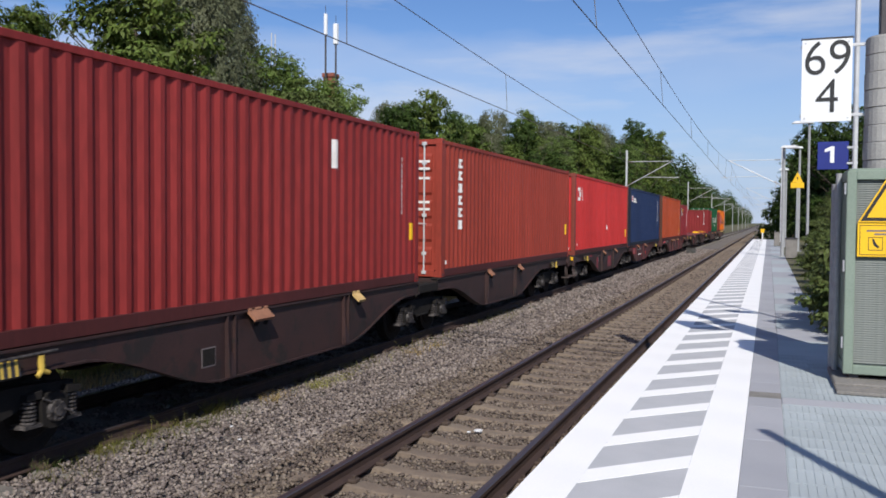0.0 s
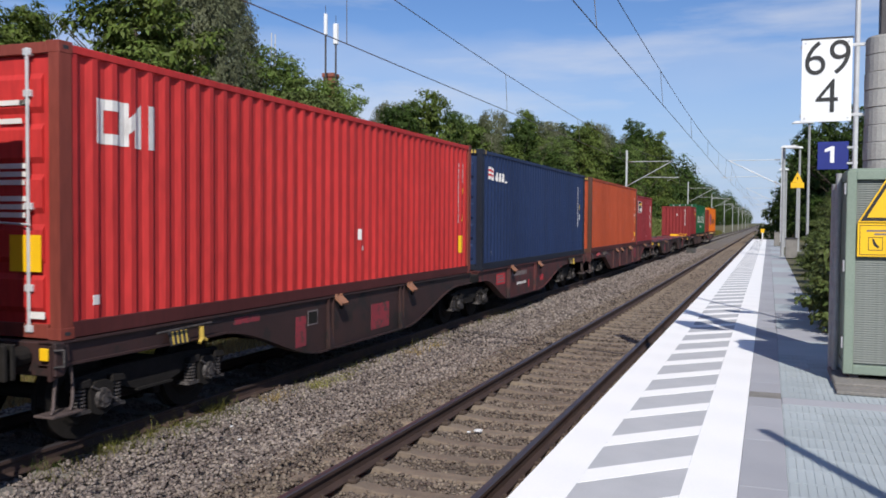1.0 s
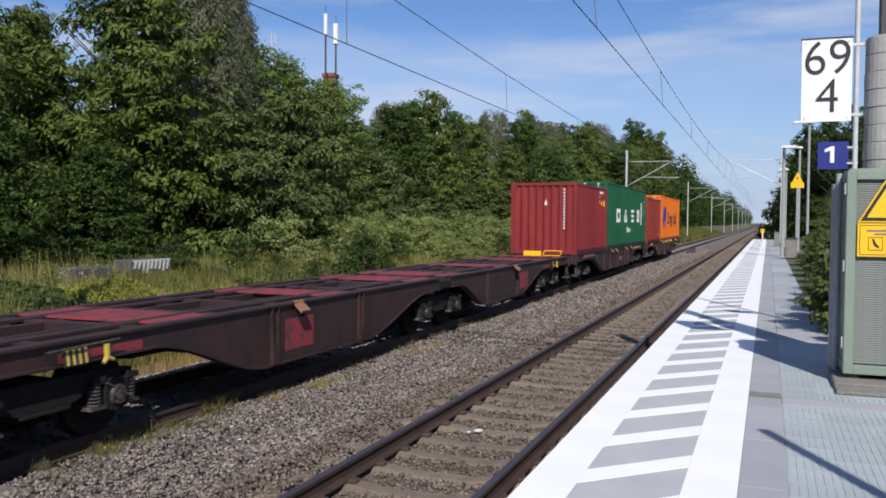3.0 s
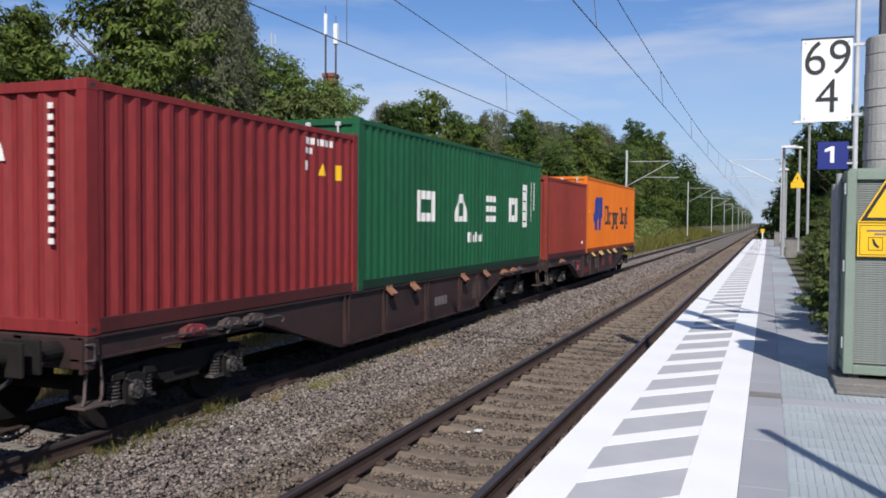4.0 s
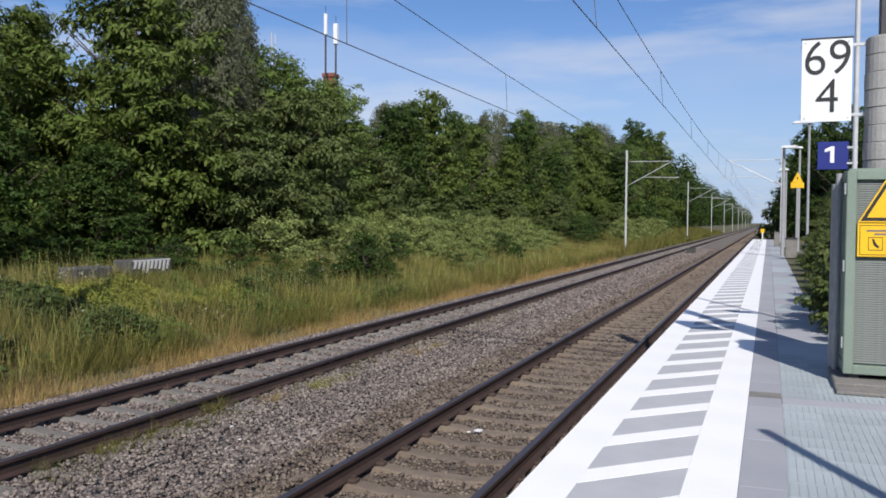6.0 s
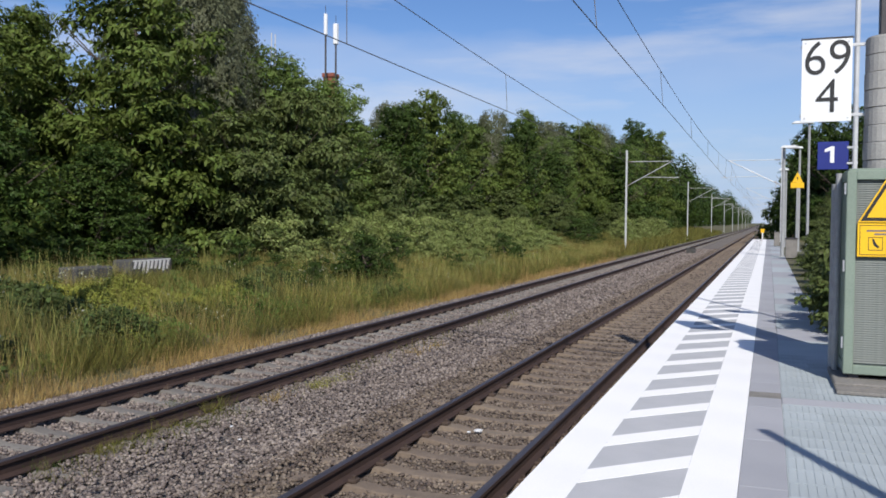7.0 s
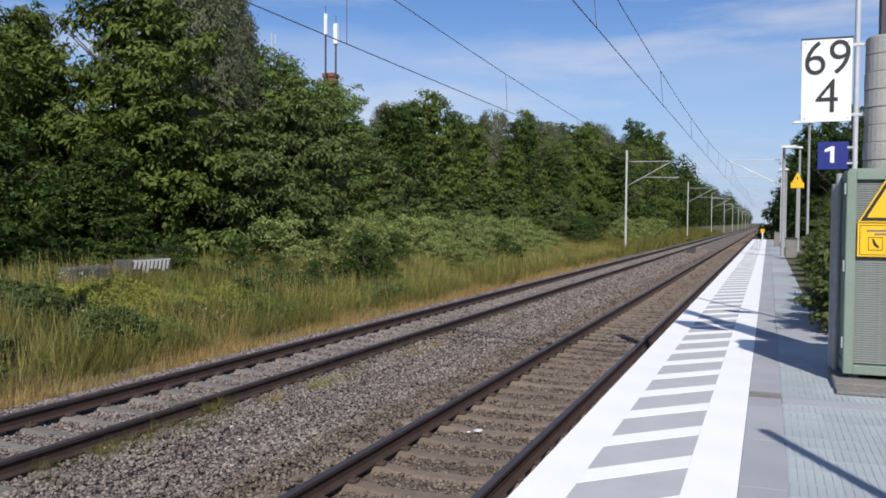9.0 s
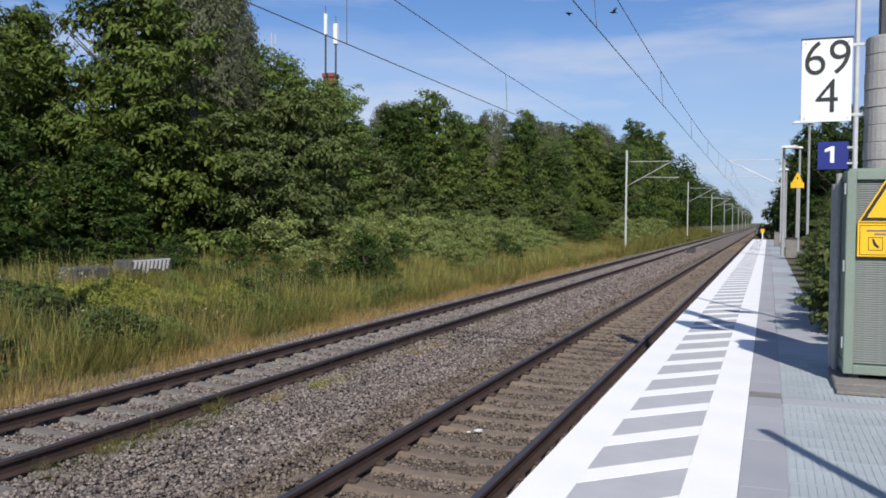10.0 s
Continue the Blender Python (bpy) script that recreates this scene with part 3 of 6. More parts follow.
    def column(self, y, z0, z1, m, w=0.06, seed=1):
        """A vertical row of unreadable characters as small bars."""
        r = random.Random(seed)
        z = z1
        while z > z0 + 0.05:
            l = r.uniform(0.06, 0.10)
            self.mark(y, y + w * 0.75, z - l, z, m, "text_bar")
            z -= l + r.uniform(0.015, 0.04)

    def end_mark(self, x0, x1, z0, z1, m, name="marking"):
        return part(name, Geo().box(x0, x1, -0.002, 0.004, z0, z1), m, self.ob)


def bogie_parts(parent, y, shared={}):
    """A two-axle freight bogie centred at y."""
    if not shared:
        w = Geo()
        for sx in (-1, 1):
            a, b = sorted((sx * 0.68, sx * 0.81))
            w.tube((a, 0, 0), (b, 0, 0), 0.455, n=28)
            w.tube((sx * 0.66, 0, 0), (sx * 0.70, 0, 0), 0.485, n=28)
            w.tube((sx * 0.81, 0, 0), (sx * 0.83, 0, 0), 0.33, 0.30, n=20)
            w.tube((sx * 0.80, 0, 0), (sx * 1.02, 0, 0), 0.09, n=12)
        w.tube((-0.7, 0, 0), (0.7, 0, 0), 0.085, n=12)
        shared["wheelset"] = w.mesh("wheelset", M["running_gear"])
        s = Geo().prism([(-1.22, 0.56), (-1.22, 0.70), (-0.6, 0.74), (0.6, 0.74), (1.22, 0.70), (1.22, 0.56), (0.66, 0.60), (0.50, 0.50), (0.28, 0.44),
                         (-0.28, 0.44), (-0.50, 0.50), (-0.66, 0.60)], "x", -0.045, 0.045)
        s.prism([(-0.3, 0.42), (-0.3, 0.445), (0.3, 0.445), (0.3, 0.42)], "x", -0.08, 0.08)
        shared["side_frame"] = s.mesh("side_frame", M["running_gear"])
        b = Geo().prism([(-0.15, 0.33), (-0.17, 0.58), (-0.08, 0.64), (0.08, 0.64), (0.17, 0.58), (0.15, 0.33), (0.06, 0.29), (-0.06, 0.29)], "x", -0.12, 0.11)
        b.tube((0.1, 0, 0.455), (0.15, 0, 0.455), 0.115, 0.10, n=16, mi=1).tube((0.15, 0, 0.455), (0.165, 0, 0.455), 0.05, n=10, mi=1)
        for a in range(6):
            c, d = 0.085 * math.cos(a * math.pi / 3), 0.085 * math.sin(a * math.pi / 3)
            b.tube((0.148, c, 0.455 + d), (0.162, c, 0.455 + d), 0.012, n=6, mi=1)
        b.prism([(-0.36, 0.33), (-0.34, 0.365), (0.34, 0.365), (0.36, 0.33)], "x", -0.1, 0.1, mi=1)
        for sd in (-1, 1):
            for k in range(6):
                b.tube((0.03, sd * 0.255, 0.372 + k * 0.038), (0.03, sd * 0.255, 0.390 + k * 0.038), 0.075, n=12, mi=1)
            b.tube((0.03, sd * 0.255, 0.36), (0.03, sd * 0.255, 0.62), 0.05, n=10)
            b.prism([(sd * 0.16, 0.60), (sd * 0.35, 0.60), (sd * 0.33, 0.66), (sd * 0.16, 0.68)], "x", -0.06, 0.11)
        b.tube((0.12, -0.16, 0.60), (0.14, 0.20, 0.40), 0.014, n=6, mi=1)
        shared["axle_box"] = b.mesh("axle_box", [M["running_gear"], M["axle_grey"]])
        shared["bolster"] = Geo().box(-1.0, 1.0, -0.22, 0.22, 0.52, 0.74, 0.02).mesh("bolster", M["running_gear"])
        shared["brake"] = Geo().box(-0.75, 0.75, -0.05, 0.05, 0.28, 0.36, 0.01).box(-0.8, -0.62, -0.06, 0.06, 0.25, 0.6, 0.01).box(0.62, 0.8, -0.06, 0.06, 0.25, 0.6, 0.01).mesh("brake_gear", M["running_gear"])
    bg = new("bogie")
    bg.parent = parent
    bg.matrix_basis = pose(0, y, 0)
    for d in (-0.9, 0.9):
        part("wheelset", shared["wheelset"], None, bg, at=pose(0, d, 0.46))
        for sx in (-1, 1):
            part("axle_box", shared["axle_box"], None, bg, at=pose(sx * 1.02, d, 0, 0, 0, 0 if sx > 0 else 180))
        part("brake_gear", shared["brake"], None, bg, at=pose(0, d * 0.4, 0))
    for sx in (-1, 1):
        part("side_frame", shared["side_frame"], None, bg, at=pose(sx * 1.0, 0, 0))
    part("bolster", shared["bolster"], None, bg)


DECK = 1.138


def belly_z(u, bend):
    """Lower edge of a side sill: u is 0 at the shallow end, 1 at the full depth; bend rounds the run."""
    return 0.90 - 0.59 * (bend * u * u * (3 - 2 * u) + (1 - bend) * u)


def spigot_flap(w, xo, sx, y, m):
    """A folded-down container spigot: a tilted flap on two hinge knuckles."""
    g = Geo().prism([(xo + sx * 0.02, DECK - 0.035), (xo + sx * 0.05, DECK - 0.012), (xo + sx * 0.175, DECK - 0.125), (xo + sx * 0.155, DECK - 0.16)], "y", y - 0.115, y + 0.115)
    for d in (-0.075, 0.075):
        g.tube((xo + sx * 0.035, y + d - 0.035, DECK - 0.005), (xo + sx * 0.035, y + d + 0.035, DECK - 0.005), 0.028, n=8)
    flap = part("folding_spigot", g, m, w, "rusty folding container spigot")
    part("spigot_cone", Geo().tube((xo + sx * 0.12, y, DECK - 0.11), (xo + sx * 0.09, y, DECK - 0.22), 0.05, 0.03, n=8), M["running_gear"], flap)


def deck_parts(w, y0, y1, belly, ribs, m, spigots, bend=0.75):
    """One wagon deck: fish-bellied side sills, cross members, ribs, and folding spigots on the sill."""
    yb0, yb1, yb2, yb3 = belly
    for sx in (1, -1):
        xo = sx * 1.17
        out = [(y0, DECK - 0.005), (y1, DECK - 0.005), (y1, 0.905)]
        out += [(yb3 + (yb2 - yb3) * k / 9, belly_z(k / 9, bend)) for k in range(10)]
        out += [(yb1 + (yb0 - yb1) * k / 9, belly_z(1 - k / 9, bend)) for k in range(10)]
        out.append((y0, 0.905))
        a, b = sorted((xo, xo - sx * 0.014))
        part("side_sill", Geo().prism(out, "x", a, b), m, w)
        a, b = sorted((xo + sx * 0.045, xo - sx * 0.13))
        part("upper_flange", Geo().box(a, b, y0, y1, DECK - 0.035, DECK - 0.002, 0.004), m, w)
        part("lower_flange", Geo().prism([(yb1, 0.288), (yb2, 0.288), (yb2, 0.312), (yb1, 0.312)], "x", a, b), m, w)
        for p, q, end in ((yb1, yb0, y0), (yb2, yb3, y1)):
            run_y = [p + (q - p) * k / 9 for k in range(10)] + [end]
            run_z = [belly_z(1 - k / 9, bend) for k in range(10)] + [0.905]
            low, high = [(y, z - 0.022) for y, z in zip(run_y, run_z)], list(zip(run_y, run_z))
            part("belly_flange", Geo().prism(low + high[::-1], "x", a, b), m, w)
        for r in ribs:
            g = Geo().prism([(xo, DECK - 0.04), (xo + sx * 0.045, DECK - 0.04), (xo + sx * 0.045, DECK - 0.2), (xo + sx * 0.075, 0.315), (xo, 0.315)], "y", r - 0.012, r + 0.012)
            g.prism([(xo, DECK - 0.04), (xo + sx * 0.04, DECK - 0.04), (xo + sx * 0.04, 0.315), (xo, 0.315)], "y", r + 0.16, r + 0.184)
            g.prism([(xo, 0.62), (xo + sx * 0.012, 0.62), (xo + sx * 0.06, 0.315), (xo, 0.315)], "y", r + 0.012, r + 0.16)
            part("rib", g, m, w)
        for sp, mm in spigots:
            spigot_flap(w, xo, sx, sp, mm)
    # plain dark box added to close off the bright view beneath the deck
    part("underframe_fill", Geo().box(-0.9, 0.9, yb1 - 0.4, yb2 + 0.4, 0.50, DECK - 0.2, 0.03), M["running_gear"], w)
    part("brake_cylinder", Geo().tube((0.45, yb1 + 0.5, 0.44), (0.45, yb1 + 1.5, 0.44), 0.16, n=16), M["running_gear"], w)
    part("air_tank", Geo().tube((0.75, yb1 - 0.15, 0.78), (0.75, yb1 - 1.1, 0.78), 0.14, n=16), M["running_gear"], w)
    # more dark filler boxes over the bogies, added to keep that space dark
    for ya, yb in ((y0 + 0.2, yb0 + 0.1), (yb3 - 0.1, y1 - 0.2)):
        part("bogie_fill", Geo().box(-1.0, 1.0, ya, yb, 0.82, DECK - 0.19, 0.02), M["running_gear"], w)
    n = max(4, int((y1 - y0) / 1.5))
    for i in range(n + 1):
        y = y0 + 0.12 + (y1 - y0 - 0.24) * i / n
        part("cross_member", Geo().box(-1.15, 1.15, y - 0.09, y + 0.09, DECK - 0.18, DECK - 0.02, 0.006), m, w)
    for x in (-0.35, 0.35):
        part("centre_beam", Geo().box(x - 0.05, x + 0.05, y0, y1, DECK - 0.3, DECK - 0.03), m, w)


def buffers(w, y, sg, m):
    part("headstock", Geo().box(-1.25, 1.25, *sorted((y, y + sg * 0.12)), 0.80, DECK - 0.01, 0.01), m, w)
    for sx in (-1, 1):
        g = Geo().tube((sx * 0.875, y - sg * 0.02, 0.99), (sx * 0.875, y - sg * 0.30, 0.99), 0.10, n=14)
        g.tube((sx * 0.875, y - sg * 0.26, 0.99), (sx * 0.875, y - sg * 0.42, 0.99), 0.075, n=14)
        g.box(sx * 0.875 - 0.24, sx * 0.875 + 0.24, *sorted((y - sg * 0.42, y - sg * 0.47)), 0.82, 1.16, 0.03)
        part("buffer", g, M["running_gear"], w)
    g = Geo().tube((0, y, 0.98), (0, y - sg * 0.42, 0.93), 0.045, n=8).box(-0.05, 0.05, *sorted((y - sg * 0.3, y - sg * 0.5)), 0.70, 0.98, 0.015)
    part("coupling_hook", g, M["running_gear"], w)
    g = Geo()
    pts = [Vector((0.42, y - sg * 0.02, 0.86)), Vector((0.42, y - sg * 0.18, 0.66)), Vector((0.40, y - sg * 0.34, 0.58)), Vector((0.38, y - sg * 0.48, 0.70))]
    for p, q in zip(pts, pts[1:]):
        g.tube(p, q, 0.025, n=8)
    part("brake_hose", g, M["mark_black"], w)


def brake_lever(w, y):
    """The striped changeover lever on a side sill, over a bogie."""
    lv = part("lever_plate", Geo().prism([(1.20, 1.03), (1.22, 1.04), (1.27, 0.89), (1.25, 0.87)], "y", y - 0.20, y + 0.12), M["mark_black"], w)
    for k in range(4):
        a = y - 0.19 + k * 0.08
        part("lever_stripe", Geo().add([(1.223, a + 0.03, 1.037), (1.223, a + 0.065, 1.037), (1.273, a + 0.035, 0.892), (1.273, a, 0.892)], [(0, 1, 2, 3)]), M["dirty_yellow"], lv)
    part("lever_rod", Geo().tube((1.26, y - 0.45, 1.05), (1.26, y + 0.55, 1.07), 0.014, n=6), M["axle_grey"], w)
    g = Geo().tube((1.25, y + 0.36, 1.04), (1.26, y + 0.36, 0.90), 0.035, 0.03, n=8).tube((1.26, y + 0.36, 0.90), (1.27, y + 0.30, 0.85), 0.03, 0.022, n=8)
    g.tube((1.26, y + 0.36, 0.90), (1.27, y + 0.44, 0.87), 0.028, 0.02, n=8)
    part("lever_knob", g, M["dirty_yellow"], w)


def lever_gear(w, y, m):
    """A cast bracket with a pull rod and a bent grip, hung under the upper flange."""
    g = Geo().prism([(y - 0.22, 0.95), (y - 0.20, 1.05), (y - 0.06, 1.09), (y + 0.12, 1.07), (y + 0.24, 1.0), (y + 0.16, 0.93)], "x", 1.17, 1.27)
    g.tube((1.27, y - 0.10, 1.01), (1.30, y - 0.10, 1.01), 0.045, n=10).tube((1.27, y + 0.08, 1.0), (1.30, y + 0.08, 1.0), 0.035, n=10)
    part("lever_bracket", g, m, w)
    g = Geo().tube((1.29, y - 0.65, 0.99), (1.29, y + 0.5, 1.0), 0.015, n=6).tube((1.29, y + 0.5, 1.0), (1.30, y + 0.62, 0.95), 0.015, n=6)
    g.tube((1.30, y + 0.62, 0.95), (1.29, y + 0.56, 0.90), 0.015, n=6)
    part("pull_rod", g, M["axle_grey"], w)


def corner_plate(w, y, sg, m):
    """The lashing plate and flange end at a wagon corner."""
    g = Geo().prism([(y - sg * 0.02, 1.10), (y + sg * 0.20, 1.10), (y + sg * 0.22, 0.94), (y + sg * 0.14, 0.80), (y - sg * 0.02, 0.76)], "x", 1.17, 1.215)
    g.tube((1.21, y + sg * 0.10, 0.98), (1.225, y + sg * 0.10, 0.98), 0.05, n=10)
    part("corner_plate", g, m, w)
    pts = [Vector((1.25, y - sg * 0.02, 1.06)), Vector((1.30, y + sg * 0.06, 1.06)), Vector((1.30, y + sg * 0.06, 0.90)), Vector((1.25, y - sg * 0.02, 0.90))]
    g = Geo()
    for p, q in zip(pts, pts[1:]):
        g.tube(p, q, 0.013, n=6)
    part("grab_iron", g, M["axle_grey"], w)


def logo_frame(w, y0, y1, z0, z1, m):
    """A faded painted frame with two block shapes inside."""
    t = 0.03
    for a, b, c, d in ((y0, y1, z0, z0 + t), (y0, y1, z1 - t, z1), (y0, y0 + t, z0 + t, z1 - t), (y1 - t, y1, z0 + t, z1 - t)):
        sill_patch(w, a, b, c, d, m)
    k = (y1 - y0 - 4 * t) / 2
    for a in (y0 + 1.7 * t, y0 + 2.3 * t + k):
        sill_patch(w, a, a + k, z0 + 2 * t, z1 - 2 * t, m)


def sill_patch(w, y0, y1, z0, z1, m, name="painted_patch"):
    return part(name, Geo().box(1.1705, 1.1735, y0, y1, z0, z1), m, w)


def sill_bars(w, y0, y1, z0, z1, rows, m, seed):
    """Unreadable stencilled lines on a side sill."""
    r = random.Random(seed)
    h = (z1 - z0) / rows
    for k in range(rows):
        y = y0
        while y < y1 - 0.05:
            l = r.uniform(0.06, 0.2)
            sill_patch(w, y, min(y + l, y1), z0 + k * h + h * 0.2, z0 + (k + 1) * h - h * 0.2, m, "text_bar")
            y += l + 0.04


def handwheel(w, y, z):
    g = Geo()
    n = 20
    for k in range(n):
        a0, a1 = 2 * math.pi * k / n, 2 * math.pi * (k + 1) / n
        g.tube((1.27, y + 0.24 * math.cos(a0), z + 0.24 * math.sin(a0)), (1.27, y + 0.24 * math.cos(a1), z + 0.24 * math.sin(a1)), 0.016, n=6)
    for k in range(3):
        a0 = 2 * math.pi * k / 3 + 0.3
        g.tube((1.27, y, z), (1.27, y + 0.24 * math.cos(a0), z + 0.24 * math.sin(a0)), 0.012, n=6)
    g.tube((1.17, y, z), (1.29, y, z), 0.03, n=8)
    part("handwheel", g, M["axle_grey"], w)


def sill_ladder(w, y, z0, z1):
    g = Geo()
    for d in (-0.16, 0.16):
        g.box(1.20, 1.23, y + d - 0.02, y + d + 0.02, z0, z1, 0.004)
    for k in range(3):
        z = z0 + 0.08 + (z1 - z0 - 0.16) * k / 2
        g.box(1.2, 1.26, y - 0.16, y + 0.16, z - 0.015, z + 0.015, 0.004)
    part("ladder", g, M["wagon_grey"], w)


def step_iron(w, y, m, sg=1):
    """A shunter's step at a wagon corner, on two bent straps."""
    g = Geo()
    for d in (-0.12, 0.12):
        pts = [Vector((1.16, y + d * 0.7 + sg * 0.05, 0.90)), Vector((1.17, y + d + sg * 0.03, 0.62)), Vector((1.19, y + d, 0.50)), Vector((1.21, y + d - sg * 0.05, 0.435))]
        for p, q in zip(pts, pts[1:]):
            g.tube(p, q, 0.018, n=6)
    g.box(1.04, 1.28, y - 0.22, y + 0.18, 0.41, 0.435, 0.006)
    part("shunter_step", g, m, w)


WAGONS, BOXES = [], []


def make_train():
    br, rd = M["brown_wagon"], M["red_wagon"]
    sp, sy = M["spigot"], M["spigot_yellow"]

    def artic(a0, a1, b0, b1, bellies, ribs, m1, m2, label, spa, spb, first=None):
        w = thing("container_wagon", label, "freight wagon", "wagons of the train")
        for y0, y1, belly, rib, mm, ss in ((a0, a1, bellies[0], ribs[0], m1, spa), (b0, b1, bellies[1], ribs[1], m2, spb)):
            deck_parts(w, y0, y1, belly, rib, mm, ss)
        part("articulation", Geo().box(-0.4, 0.4, a1 - 0.1, b0 + 0.1, 0.72, 1.02, 0.02), M["running_gear"], w)
        for sx in (-1, 1):
            part("joint_buffer", Geo().box(*sorted((sx * 0.86, sx * 1.2)), a1, b0, 0.88, 1.06, 0.02), M["running_gear"], w)
        buffers(w, a0, 1, m1)
        buffers(w, b1, -1, m2)
        head = first or a0 + 1.65
        for y in (head, (a1 + b0) / 2, b1 - 2.45):
            bogie_parts(w, y)
        brake_lever(w, head + 0.25)
        brake_lever(w, b1 - 2.4)
        for y, sg in ((a0, 1), (b1, -1)):
            corner_plate(w, y, sg, m1)
            part("signal_bracket", Geo().box(1.10, 1.20, *sorted((y - sg * 0.05, y - sg * 0.025)), 0.96, 1.08, 0.005), M["yellow"], w)
            step_iron(w, y + sg * 0.15, M["wagon_grey"], sg)
        WAGONS.append(w)
        return w

    def sixty(y0, y1, belly, ribs, bogies, m, label, ss, gears, bend):
        w = thing("container_wagon", label, "freight wagon", "wagons of the train")
        deck_parts(w, y0, y1, belly, ribs, m, ss, bend)
        buffers(w, y0, 1, m)
        buffers(w, y1, -1, m)
        for y in bogies:
            bogie_parts(w, y)
        for y, mm in gears:
            lever_gear(w, y, mm)
        for y, sg in ((y0, 1), (y1, -1)):
            corner_plate(w, y, sg, m)
            step_iron(w, y + sg * 0.15, M["wagon_grey"], sg)
        WAGONS.append(w)
        return w

    pk, rg = M["red_patch"], M["wagon_grey"]
    w1 = artic(3.2, 15.6, 16.65, 29.05, ((6.8, 9.05, 12.5, 14.95), (17.4, 19.85, 22.7, 25.4)), ((9.2, 12.4), (19.9, 22.4)), br, br,
               "brown articulated container wagon under two dark red containers", [(9.75, sp), (9.98, sp), (12.8, sy)], [(20.1, sp), (22.8, sp)], 5.55)
    w2 = artic(29.85, 42.25, 42.85, 55.2, ((32.7, 35.1, 38.5, 41.3), (43.4, 45.3, 48.6, 52.0)), ((35.4, 38.2), (45.3, 48.05)), br, rd,
               "brown and faded red articulated container wagon with fish-bellied sills", [(35.7, sp), (38.6, sp)], [(45.65, sp), (48.5, sp)])
    w3 = sixty(55.8, 74.32, (59.05, 60.7, 69.4, 71.1), (61.2, 63.0, 65.1, 67.0, 68.9), (57.6, 72.5), rd, "red-brown four-axle container wagon with rusty folding spigots",
               [(61.95, sp), (63.3, sp), (65.6, sp), (66.0, sp), (71.2, sp)], [(57.6, pk), (59.0, rg), (72.0, rg)], 0.1)
    w4 = artic(75.3, 87.3, 88.0, 99.7, ((78.4, 80.6, 83.9, 86.6), (88.7, 90.4, 93.5, 96.2)), ((80.8, 83.5), (90.5, 93.2)), br, br,
               "empty brown articulated container wagon with an open ladder deck", [(81.5, sp)], [(93.0, sp)])
    w5 = sixty(100.8, 119.2, (104.2, 106.35, 113.0, 115.3), (106.5, 108.0, 110.0, 112.0, 113.2), (102.55, 116.4), br, "brown four-axle container wagon carrying two containers",
               [(108.2, sp), (109.3, sp), (112.2, sp), (113.8, sp)], [(102.55, pk), (103.3, rg), (103.85, rg), (115.45, sp), (116.3, sp), (116.9, rg)], 0.1)
    w6 = sixty(119.95, 138.45, (123.3, 125.2, 132.5, 135.0), (125.55, 127.0, 128.75, 131.75), (121.8, 135.9), br, "brown container wagon at the end of the train",
               [(127.35, sy), (128.85, sy), (129.2, sy), (130.8, sy), (132.15, sy), (132.45, sy), (135.25, sy)], [(122.1, sp), (136.3, rg)], 0.6)

    red, wh, gy = M["red_patch"], M["mark_white"], M["mark_grey"]
    sill_patch(w1, 8.705, 8.985, 0.505, 0.745, gy, "painted_frame")
    sill_patch(w1, 8.72, 8.97, 0.52, 0.73, M["running_gear"], "panel_recess").location.x += 0.003
    sill_patch(w2, 34.45, 34.75, 0.45, 0.9, red)
    sill_patch(w2, 34.80, 35.10, 0.74, 0.96, gy, "painted_frame")
    sill_patch(w2, 34.82, 35.08, 0.76, 0.94, M["running_gear"], "panel_recess").location.x += 0.003
    sill_patch(w2, 37.0, 37.75, 0.42, 0.86, red)
    sill_patch(w2, 32.9, 33.5, 0.96, 1.05, red)
    sill_patch(w2, 44.35, 45.1, 0.70, 0.98, M["mark_red"])
    for k in range(3):
        part("text_bar", Geo().box(1.1735, 1.1755, 44.42, 45.02 - 0.05 * k, 0.75 + 0.075 * k, 0.785 + 0.075 * k), gy, w2)
    sill_bars(w2, 45.75, 47.25, 0.80, 0.99, 1, gy, 3)
    sill_bars(w2, 46.25, 47.2, 0.56, 0.68, 1, wh, 4)
    sill_patch(w2, 47.42, 47.56, 0.45, 0.66, M["mark_red"])
    sill_patch(w2, 48.8, 49.2, 0.55, 0.72, M["mark_red"])
    sill_patch(w3, 66.9, 68.2, 0.5, 1.0, red)
    sill_patch(w4, 81.2, 82.0, 0.45, 0.9, red)
    sill_patch(w4, 77.0, 78.2, 0.88, 1.0, red)
    sill_patch(w4, 93.6, 94.4, 0.45, 0.9, red)
    sill_patch(w4, 96.2, 97.6, 0.84, 0.98, red)
    sill_bars(w5, 110.6, 111.3, 0.5, 0.8, 1, gy, 5)
    sill_patch(w5, 113.0, 113.6, 0.5, 0.9, M["wagon_grey"])
    sill_patch(w6, 124.0, 124.3, 0.78, 0.93, gy, "painted_frame")
    sill_patch(w6, 124.02, 124.28, 0.80, 0.91, M["brown_wagon"], "panel_recess").location.x += 0.003
    sill_bars(w6, 124.55, 125.3, 0.56, 0.96, 3, red, 6)
    sill_patch(w6, 124.75, 125.02, 0.60, 0.74, wh)
    sill_patch(w6, 124.77, 125.0, 0.615, 0.725, M["mark_red"]).location.x += 0.003
    handwheel(w6, 126.35, 0.82)
    sill_ladder(w6, 128.2, 0.45, 1.05)
    sill_patch(w6, 126.2, 126.85, 0.40, 0.62, red)
    sill_patch(w6, 129.6, 130.2, 0.60, 0.78, red)
    sill_bars(w6, 129.5, 130.3, 0.5, 0.62, 2, red, 8)
